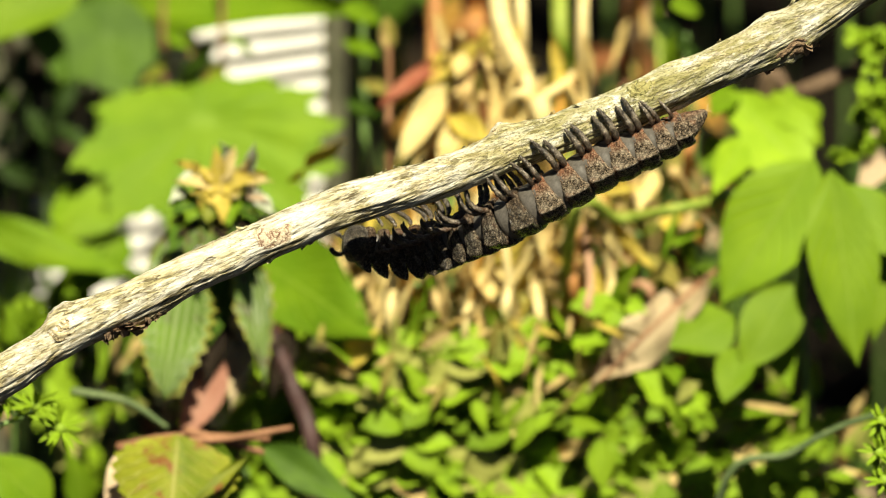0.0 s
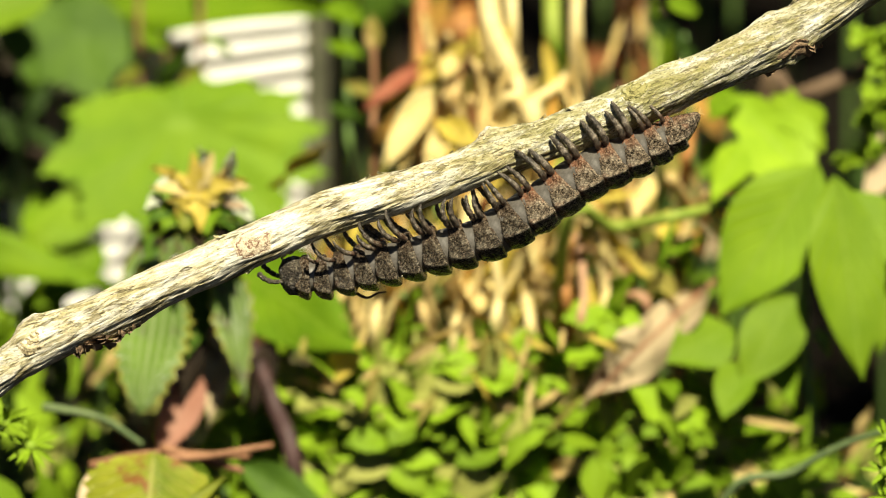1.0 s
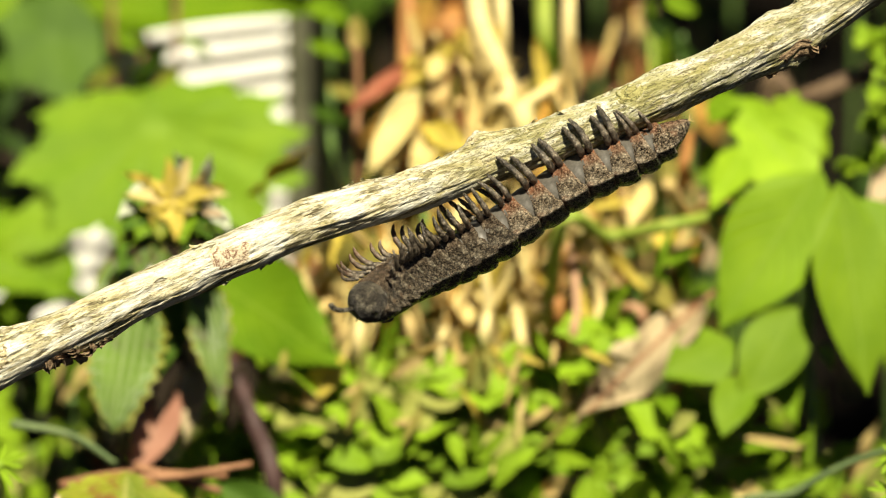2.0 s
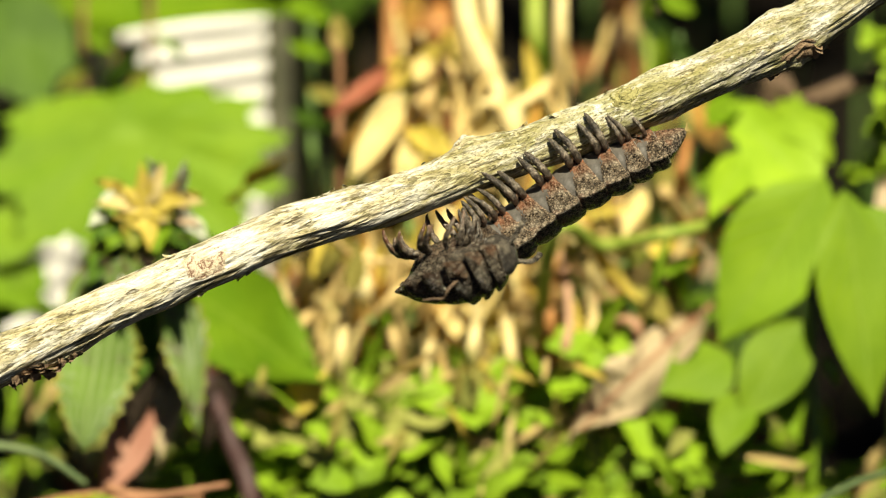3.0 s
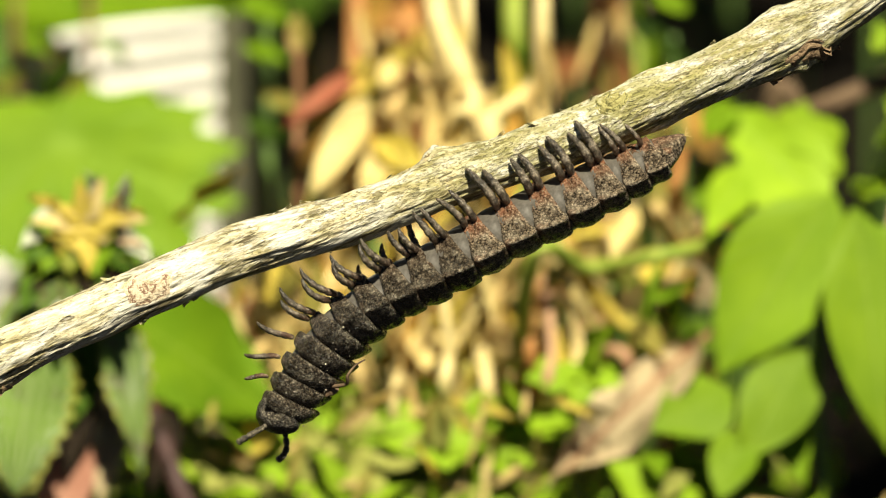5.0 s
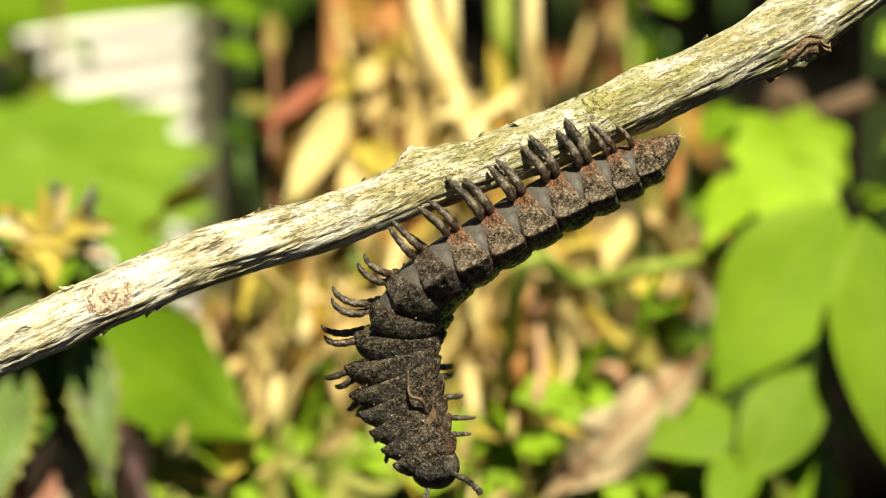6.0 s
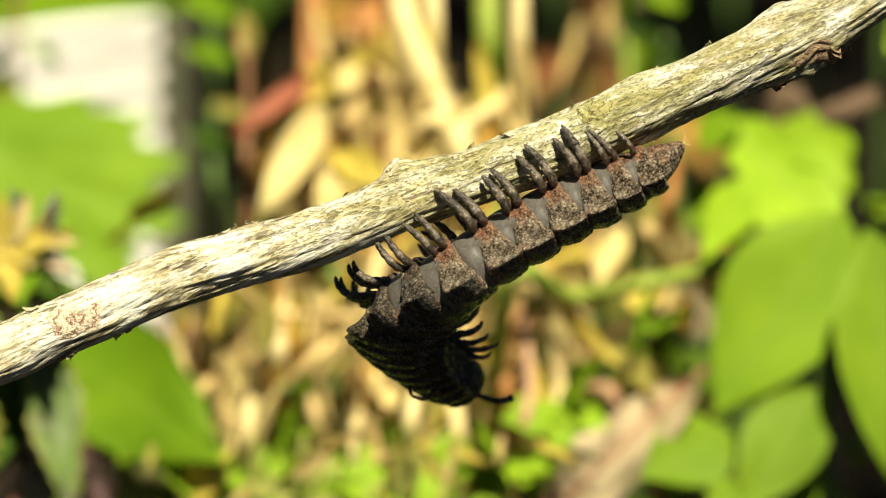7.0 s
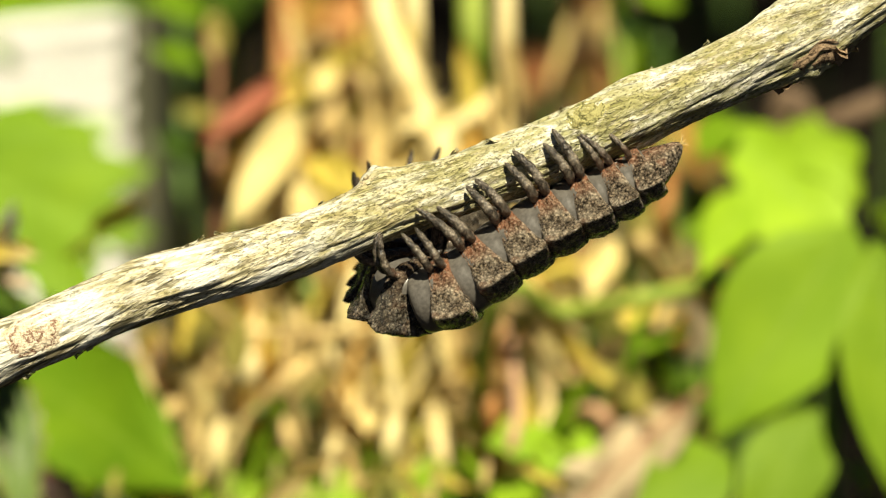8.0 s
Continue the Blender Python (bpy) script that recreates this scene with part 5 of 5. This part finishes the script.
def build_front_leaves():
    """Large soft lobed leaves low in the bed, spread to the sun, and litter about them."""
    SUNWARD = (SUN_FROM * 0.7 + SKYWARD * 0.3).normalized()
    rnd = random.Random(91)
    for c, r, n, ln in ((525, 700, 4, 90), (560, 770, 5, 100), (505, 850, 5, 100), (650, 715, 5, 100), (700, 665, 4, 80), (640, 800, 5, 120), (745, 840, 6, 130), (850, 790, 5, 110), (940, 860, 5, 110), (700, 890, 5, 120), (590, 870, 4, 110), (930, 660, 5, 90), (1000, 700, 4, 80), (830, 640, 4, 70), (860, 900, 5, 120), (780, 760, 4, 80), (1000, 600, 4, 80), (900, 590, 3, 70), (1090, 530, 4, 60), (1380, 840, 5, 90), (1330, 870, 4, 80)):
        o = S(c, r, 114)
        p = plant("lobed_weed", [o + Vector((0, 0.006, -0.008)), o], 0.0005, 0.0004, STEM_GREEN, "low weed with broad soft lobed lime-green leaves", "weed", "lobed weeds")
        for j in range(n):
            a = 6.28 * j / n + rnd.uniform(-0.4, 0.4)
            e = ln * rnd.uniform(0.85, 1.35)
            leaf(p, o, S(c + e * math.cos(a), r + e * 0.8 * math.sin(a), 114 - rnd.uniform(2, 10)), e * rnd.uniform(0.6, 0.8), SPROUT, SUNWARD, lobes=rnd.choice((0, 2, 3)), fold=0.12, wave=0.06, seed=700 + c + j, nx=18, ny=6)
    for k in range(118):
        c, r = rnd.uniform(520, 1290), 905 - 295 * rnd.random() ** 1.15
        if 1050 < c < 1250 and r < 690:
            continue
        o = S(c, r, 104 + rnd.uniform(0, 14))
        p = plant("soft_weed", [o + Vector((0, 0.006, -0.008)), o], 0.0005, 0.0004, STEM_GREEN, "low weed with soft rounded olive-green leaves", "weed", "soft weeds")
        for j in range(5):
            a = 6.28 * j / 5 + rnd.uniform(-0.5, 0.5)
            e = rnd.uniform(40, 104)
            tip = o + RIGHT * (e * U * math.cos(a)) + UP * (e * 0.75 * U * math.sin(a)) + TOWARD * (rnd.uniform(5, 40) * U)
            pooled(p, o, tip, e * rnd.uniform(0.55, 0.8), (SPROUT, PALE_OLIVE, SPROUT, LIME if k % 2 else PALE_OLIVE, STRAW if k % 3 == 0 else SPROUT)[j], (SUNWARD + Vector((rnd.gauss(0, 0.22), rnd.gauss(0, 0.15), 0))).normalized(), "leaf", j % 3, fold=0.12, wave=0.06)
    for i, (a, b, w, mat, d) in enumerate((((1410, 826), (1530, 832), 30, PALE, 104), ((1095, 770), (1215, 736), 84, PALE_DEAD, 128), ((975, 812), (1095, 758), 26, STRAW, 110), ((1190, 880), (1300, 850), 34, YELLOW, 108), ((1300, 790), (1360, 840), 40, PALE, 108),
                                           ((1480, 790), (1530, 690), 26, STRAW, 112), ((1180, 700), (1235, 690), 30, STRAW, 112), ((640, 690), (700, 660), 34, PALE, 112), ((620, 640), (660, 590), 46, YELLOW, 110), ((560, 650), (620, 640), 34, STRAW, 112), ((700, 620), (760, 650), 36, PALE_OLIVE, 110), ((580, 590), (640, 560), 40, PALE, 118), ((720, 690), (780, 670), 30, STRAW, 110), ((840, 610), (900, 580), 30, PALE, 112), ((560, 720), (620, 690), 40, PALE_DEAD, 126), ((1060, 860), (1140, 830), 40, DEAD, 118), ((1250, 780), (1290, 760), 44, DEAD, 116))):
        m, length = lie(S(*a, d), S(*b, d - 6), SKYWARD)
        ob = thing("fallen_leaf", None, None, m, "pale withered leaf lying among low weeds", "leaf", "fallen leaves")
        part("leaf_blade", blade(bmesh.new(), length, w * U, fold=0.3, wave=0.1, sharp=0.7, seed=800 + i, nx=16), mat, ob)


def build_right_plant():
    """Pointed bright leaves on a shrub."""
    p = plant("pointed_leaf_shrub", [S(1440, 900, 125), S(1420, 620, 122), S(1410, 400, 120), S(1370, 180, 132)], 0.0012, 0.0007, STEM_GREEN, "shrub with pointed yellow-green leaves in full sun", "shrub")
    rows = [((1440, 280), (1276, 534), 176, LIME, 106), ((1290, 165), (1445, 320), 140, SPROUT, 122), ((1468, 300), (1520, 640), 132, LIME, 96), ((1320, 235), (1268, 335), 66, SPROUT, 118),
            ((1365, 150), (1450, 245), 84, SPROUT, 126), ((1296, 556), (1188, 612), 108, LIME, 102), ((1405, 500), (1312, 655), 112, LIME, 102), ((1312, 612), (1282, 706), 72, LIME, 98), ((1480, 330), (1600, 450), 110, LIME, 100),
            ((1345, 505), (1402, 690), 74, GREEN, 108), ((1590, 360), (1545, 600), 90, LIME, 104), ((1250, 240), (1310, 330), 60, GREEN, 130), ((1300, 160), (1262, 190), 50, GREEN, 126), ((1440, 560), (1462, 590), 34, GREEN, 118),
            ((1395, 705), (1285, 730), 44, LIME, 112), ((1180, 640), (1200, 672), 40, GREEN, 112), ((1225, 690), (1245, 760), 40, GREEN, 108)]
    for i, (a, b, w, mat, d) in enumerate(rows):
        leaf(p, S(*a, d), S(*b, d - 15), w, mat, fold=0.15, droop=0.08, wave=0.03, seed=100 + i, belly=0.8, nx=30, lobes=2 if i in (1, 4) else 0)
    q = plant("seed_cluster_plant", [S(1600, 420, 130), S(1560, 250, 130), S(1530, 90, 130)], 0.0008, 0.0005, STEM_GREEN, "plant with loose clusters of pale green seed heads", "plant")
    rnd = random.Random(12)
    for k in range(30):
        o = S(rnd.gauss(1550, 30), 60 + 7.5 * k + rnd.gauss(0, 8), 112 + rnd.uniform(-8, 12))
        bm = bmesh.new()
        for j in range(9):
            v = (Vector((rnd.gauss(0, 1), rnd.gauss(0, 1), rnd.gauss(0, 1))).normalized() + TOWARD * 0.3) * rnd.uniform(0.7, 1)
            m, ln = lie(Vector((0, 0, 0)), v * 25 * U, (v + SUN_FROM).normalized())
            blade(bm, ln, 24 * U, fold=0.2, m=m, nx=4, ny=4, seed=k + j)
        part("seed_head", bm, SPROUT, q, "", Matrix.Translation(o))


def build_right_back():
    """What shows dimly behind the shrub: a dead twig, a withered leaf, a few blades."""
    pts = [S(1350, 215, 128), S(1400, 172, 126), S(1450, 150, 124), S(1545, 112, 126)]
    p = plant("dead_twig", pts, 19 * U, 15 * U, SCRAP, "brown dead twig in the shade behind a shrub", "twig")
    leaf(p, S(1620, 190, 122), S(1515, 345, 116), 80, PALE_DEAD, fold=0.2, seed=201)
    leaf(p, S(1440, 350, 118), S(1388, 462, 112), 34, PALE_DEAD, fold=0.3, seed=206)
    leaf(p, S(1500, 455, 122), S(1466, 515, 116), 38, PALE_DEAD, fold=0.3, seed=207)
    q = plant("blade_weed", [S(1230, 300, 160), S(1220, 150, 160), S(1215, 60, 160)], 0.0005, 0.0004, STEM_GREEN, "thin weed with narrow green blades", "weed")
    # This blade carries its shade in the dark leaf colour.
    leaf(q, S(1150, 30, 155), S(1260, 112, 150), 34, SHADE_GREEN, fold=0.2, seed=202)
    leaf(q, S(1188, 8, 140), S(1252, 20, 136), 44, LIME, fold=0.2, seed=203)
    leaf(q, S(1245, 310, 150), S(1300, 250, 145), 55, GREEN, fold=0.2, seed=204)
    leaf(q, S(1380, 215, 150), S(1450, 200, 145), 40, GREEN, fold=0.2, seed=205)


def build_dead_leaf():
    base, tip = S(1242, 498, 112), S(1052, 672, 98)
    m, length = lie(base, tip, SKYWARD)
    ob = thing("dead_leaf", None, None, m, "curled pale brown dead leaf lodged among green plants", "leaf")
    part("leaf_blade", blade(bmesh.new(), length, 92 * U, fold=0.3, wave=0.13, sharp=0.7, teeth=5, seed=77, nx=36), DEAD, ob)
    stalk = tube(bmesh.new(), smooth_path([(-0.006, 0.001, 0.001), (0, 0, 0.0002), (length * 0.5, 0, -0.0004), (length * 0.95, 0, -length * 0.13)], 5), np.linspace(0.0006, 0.0002, 16), 6)
    part("leaf_stalk", stalk, STEM_BROWN, ob)


def thicket(name, label, category, group, mats, centres, count, reach, depth, size, lean, seed, slim=0.5, **shape):
    """Clumps of leaves; centres in plan columns and rows, reach the clump's half-size, lean the usual way of the tips."""
    rnd = random.Random(seed)
    for c, r in centres:
        d0 = depth[0] + (depth[1] - depth[0]) * rnd.random()
        o = S(c, r, d0)
        p = plant(name, [o + Vector((0, 0.004, -0.01)), o], 0.0007, 0.0005, STEM_STRAW if mats[0] in (STRAW, YELLOW, RUST) else STEM_GREEN, label, category, group)
        for k in range(count):
            a, b = c + rnd.gauss(0, reach[0]), r + rnd.gauss(0, reach[1])
            ln = rnd.uniform(*size)
            turn = radians(lean[0] + rnd.gauss(0, lean[1]))
            d = d0 + rnd.uniform(-14, 14)
            base = S(a, b, d)
            tip = S(a + ln * math.cos(turn), b + ln * math.sin(turn), d - rnd.uniform(-0.2, 0.6) * ln * U * 1000)
            face = (SKYWARD + Vector((rnd.gauss(0, 0.35), rnd.gauss(0, 0.35), rnd.gauss(0, 0.35)))).normalized()
            pooled(p, base, tip, ln * slim * rnd.uniform(0.7, 1.3), rnd.choice(mats), face, "leaf", rnd.randrange(3), **shape)


def build_thickets():
    rnd = random.Random(31)
    # withered strands deeper in the stand, dull and sparse
    thicket("withered_clump", "clump of long withered straw-coloured leaf strands", "dead leaves", "withered clumps", (STRAW, ORANGE, OLIVE, RUST),
            [(830, 250), (760, 360), (670, 380), (870, 380), (960, 300), (1070, 400), (1140, 340), (620, 470), (930, 470), (720, 450)],
            9, (46, 52), (150, 195), (70, 190), (84, 34), 1, 0.14, wave=0.04, fold=0.4)
    thicket("straw_strand_clump", "clump of pale hanging straw strands in the sun", "dead leaves", "straw strand clumps", (PALE, STRAW, YELLOW),
            [(880, 290), (800, 360), (720, 400), (1060, 330), (1130, 420), (680, 480), (800, 500), (930, 540), (1080, 480)],
            4, (50, 40), (125, 150), (60, 150), (95, 40), 11, 0.14, wave=0.05, fold=0.35, nx=14)
    thicket("rusty_clump", "clump of rust-brown dead leaves in the shade of the stand", "dead leaves", "rusty clumps", (RUST, OLIVE, DEAD, ORANGE),
            [(790, 40), (840, 130), (1130, 120), (1000, 250), (700, 420), (900, 480), (1130, 300), (1200, 330), (1190, 440), (620, 540), (1080, 240)], 11, (38, 52), (185, 225), (70, 150), (85, 50), 2, 0.34, wave=0.08)
    thicket("stand_weed", "weed with lime leaves among the dead stalks", "weed", "stand weeds", (LIME, OLIVE, GREEN),
            [(1070, 430), (1140, 450), (740, 500), (990, 520), (1180, 480)], 6, (36, 26), (115, 150), (40, 90), (60, 70), 15, 0.45)
    # dark foliage at the back; high clumps out of view added to cast shade
    thicket("dark_shrub", "green shrub behind the bed, deep shade put into its leaf colour", "shrub", "dark shrubs", (SHADE_GREEN, SHADE_GREEN, DEEP),
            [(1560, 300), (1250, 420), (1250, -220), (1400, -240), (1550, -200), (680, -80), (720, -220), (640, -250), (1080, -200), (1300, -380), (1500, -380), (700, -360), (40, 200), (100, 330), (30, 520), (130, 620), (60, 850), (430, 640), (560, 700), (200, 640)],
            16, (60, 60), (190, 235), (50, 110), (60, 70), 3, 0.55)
    # More leaves with the shade put into their colour.
    thicket("dark_shrub", "green shrub behind the bed, deep shade put into its leaf colour", "shrub", "dark shrubs", (SHADE_GREEN, SHADE_GREEN, DARK_LITTER),
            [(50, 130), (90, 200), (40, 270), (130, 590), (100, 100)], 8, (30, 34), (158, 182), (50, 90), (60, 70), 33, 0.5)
    # sunlit seedlings, patchy, with litter and straw between them
    spots = [(c + rnd.uniform(-40, 40), r + rnd.uniform(-30, 30)) for r in (560, 620, 680, 740, 800, 870, 940) for c in range(560, 1640, 90) if not (c > 1330 and r < 760) and not (c < 1110 and r < 600) and not (1040 < c < 1260 and 470 < r < 680) and not (c < 700 and r < 600) and not (570 < c < 1010 and r > 720)]
    spots += [(830, 585), (40, 620), (120, 660), (170, 730), (230, 650), (440, 830), (420, 700), (530, 720), (600, 760), (640, 700), (690, 780), (720, 720), (500, 780), (540, 860), (470, 730), (560, 690), (1210, 790), (1290, 830), (1370, 800), (1240, 870), (1440, 860)]
    rnd.shuffle(spots)
    third = len(spots) // 3
    thicket("seedling", "low bright green seedling in the bed", "seedling", "seedlings", (SPROUT, PALE_OLIVE, SPROUT), spots[:2 * third], 17, (46, 30), (110, 168), (34, 96), (90, 75), 4, 0.6)
    thicket("seedling", "low bright green seedling in the bed", "seedling", "seedlings", (SPROUT, LIME, SPROUT), [(1060, 760), (1130, 800), (1200, 740), (1260, 800), (1330, 850), (1180, 860), (1080, 850), (1400, 790), (1440, 850), (960, 720), (880, 700)], 14, (44, 30), (102, 136), (34, 92), (90, 75), 14, 0.6)
    thicket("weed", "low weed with small deep green leaves", "weed", "weeds", (DEEP, DEEP, GREEN), spots[third:], 9, (44, 32), (165, 205), (28, 70), (90, 75), 5, 0.45)
    thicket("grass_tuft", "tuft of narrow yellow-green grass blades", "grass", "grass tufts", (LIME, SPROUT, LIME, STRAW), [q for q in spots[::4] if q[0] < 1150 or q[1] > 780], 12, (30, 26), (105, 155), (60, 150), (-80, 40), 6, 0.10)
    thicket("litter_heap", "small heap of brown and straw-coloured litter", "leaf litter", "litter heaps", (DEAD, STRAW, RUST, DARK_LITTER), [(620, 520), (700, 560), (800, 560), (900, 600), (640, 640), (560, 600), (1000, 640), (1120, 720), (1180, 800), (1060, 800), (1250, 860), (1420, 830), (860, 680), (740, 660), (1330, 780), (1210, 850), (1290, 760), (1480, 840), (1520, 870), (60, 700), (150, 790), (250, 690), (450, 770)],
            8, (48, 34), (160, 200), (40, 120), (60, 70), 7, 0.28, wave=0.07)


def build_ground_cover():
    """Low lobed seedlings in front, and leaf litter over the soil."""
    rnd = random.Random(21)
    for i in range(16):
        c, r = rnd.uniform(420, 1020), rnd.uniform(740, 930)
        o = S(c, r, float(np.interp(r, (740, 930), (135, 105))))
        p = plant("lobed_seedling", [o + Vector((0, 0, -0.004)), o], 0.0005, 0.0004, STEM_GREEN, "low seedling with lobed bright green leaves", "plant", "lobed seedlings")
        for j in range(4):
            a = rnd.uniform(0, 6.28)
            v = Vector((math.cos(a), math.sin(a) * 0.6, rnd.uniform(0, 0.5))).normalized()
            leaf(p, o, o + v * rnd.uniform(60, 100) * U, rnd.uniform(40, 70), rnd.choice((SPROUT, SPROUT, LIME)), Vector((0, -0.6, 1)), lobes=3, nx=18, ny=4, seed=i * 5 + j)
    bm = bmesh.new()
    for i in range(900):
        x, y = rnd.uniform(-0.3, 0.3), rnd.uniform(-0.1, 0.75)
        o = Vector((x, y, ground_height(x, y) + 0.0015))
        a = rnd.uniform(0, 6.28)
        m, ln = lie(o, o + Vector((math.cos(a), math.sin(a), rnd.uniform(-0.05, 0.25))) * rnd.uniform(0.006, 0.018), Vector((0, 0, 1)))
        blade(bm, ln, ln * rnd.uniform(0.25, 0.5), fold=0.2, wave=0.08, m=m, nx=5, ny=4, seed=i)
    thing("leaf_litter", bm, DARK_LITTER, Matrix(), "scattered brown leaf litter, darkened for shade, on near-black soil", "leaf litter", "", "stuff")


def build_grass():
    p = plant("arching_grass", [S(1270, 890, 70), S(1400, 800, 68), S(1500, 748, 66), S(1600, 720, 64)], 0.0008, 0.0005, STEM_DULL, "thin arching dull green grass stem", "grass")
    build_burr("prickly_sprig", [(1560, 745), (1555, 800), (1565, 850)], [(1600, 900), (1580, 800), (1570, 720)], "prickly green sprig at the edge of the bed", 22, 38, 30)
    build_burr("burr_weed", [(65, 718), (108, 758), (10, 700)], [(-40, 860), (65, 718)], "weed with spiky green burrs", 22, 58, 40)
    w = plant("low_weed", [S(20, 1000, 90), S(30, 880, 90)], 0.0005, 0.0004, STEM_GREEN, "low weed with broad green leaves", "weed")
    leaf(w, S(90, 900, 85), S(-20, 800, 80), 110, GREEN, fold=0.1, seed=301)
    leaf(w, S(60, 640, 100), S(20, 540, 95), 60, LIME, fold=0.1, seed=302)
    leaf(w, S(160, 900, 100), S(130, 800, 95), 60, GREEN, fold=0.1, seed=303)


def soil_behind(col, row):
    """The spot of bare ground in line with a column and row."""
    for mm in range(60, 900, 4):
        p = S(col, row, mm)
        if p.z < ground_height(p.x, p.y):
            return p, mm
    return p, mm


def build_shade_weeds():
    """Added tall leafy weeds, tops out of view, placed to shade the bare ground at the back of the bed."""
    rnd = random.Random(44)
    sun_way = Vector(SUN_FROM).normalized()
    for c, r, w, h in ((680, 60, 70, 150), (690, 190, 60, 80), (1240, 60, 90, 120), (1360, 90, 100, 120), (1500, 40, 110, 120), (1480, 690, 100, 90), (900, 60, 130, 110), (1060, 70, 70, 110)):
        p, mm = soil_behind(c, r)
        top = p + sun_way * 0.34
        weed = plant("tall_weed", [p + Vector((0, 0.02, 0.005)), p.lerp(top, 0.5) + Vector((0, 0.06, 0.03)), top], 0.0012, 0.0008, STEM_PURPLE, "added leafy weed with its top out of view, shading the ground", "weed", "tall weeds")
        for k in range(26):
            o = top + RIGHT * (rnd.uniform(-1, 1) * w * U) + UP * (rnd.uniform(-1, 1) * h * U) + TOWARD * (rnd.uniform(-60, 60) * U)
            a = rnd.uniform(0, 6.28)
            pooled(weed, o, o + (RIGHT * math.cos(a) + UP * math.sin(a)) * (rnd.uniform(70, 120) * U), rnd.uniform(50, 80), DEEP, sun_way, "leaf", k % 3)


build_broadleaf()
build_shade_weeds()
build_budhead()
build_litter()
build_dry_stand()
build_straw_litter()
build_front_leaves()
build_right_plant()
build_dead_leaf()
build_right_back()
build_grass()
build_ground_cover()
build_thickets()


# ================= what moves =================
def motions():
    def twig_shift(t):
        c, r = sway(t)
        return Matrix.Translation(RIGHT * (c * U) - UP * (r * U))
    walk(TWIG, [(t, twig_shift(t) @ TWIG_LIE) for t in TIMES])
    walk(MILLIPEDE, [(t, twig_shift(t) @ ROOT) for t in TIMES])
    rows = [[] for _ in MOVERS]
    for t in TIMES:
        home = (twig_shift(t) @ ROOT).inverted()
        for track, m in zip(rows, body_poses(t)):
            track.append((t, home @ m))
    for ob, track in zip(MOVERS, rows):
        walk(ob, track)
    for lg, i, side, x in LEGS:
        rest = lg.matrix_basis.copy()
        free = min(1.0, max(0.0, (i - 5) / 4))
        steps = []
        for k in range(21):
            t = k * 0.4
            a = free * (14 * math.sin(2.6 * t + 0.75 * i + 1.2 * side + x * 2)) + 3 * math.sin(i * 5 + side) - float(np.interp(i, (8, 12, 16), (0, 24, 44)))
            b = free * 9 * math.sin(2.1 * t + 0.9 * i + x * 4)
            out = float(np.interp(i, (5, 9), (0, 1))) * float(np.interp(t, (0, 1, 1.6, 2.4, 3.4, 4.2, 5.4, 6.4, 7.2, 7.8), (0, 5, 18, 8, 8, 4, 30, 36, 26, 0)))
            steps.append((t, rest @ pose(0, 0, 0, (b + out) * side, a, 0)))
        walk(lg, steps)


cam.data.dof.use_dof = True
cam.data.dof.focus_object = MILLIPEDE
cam.data.dof.aperture_fstop = 14.5
motions()
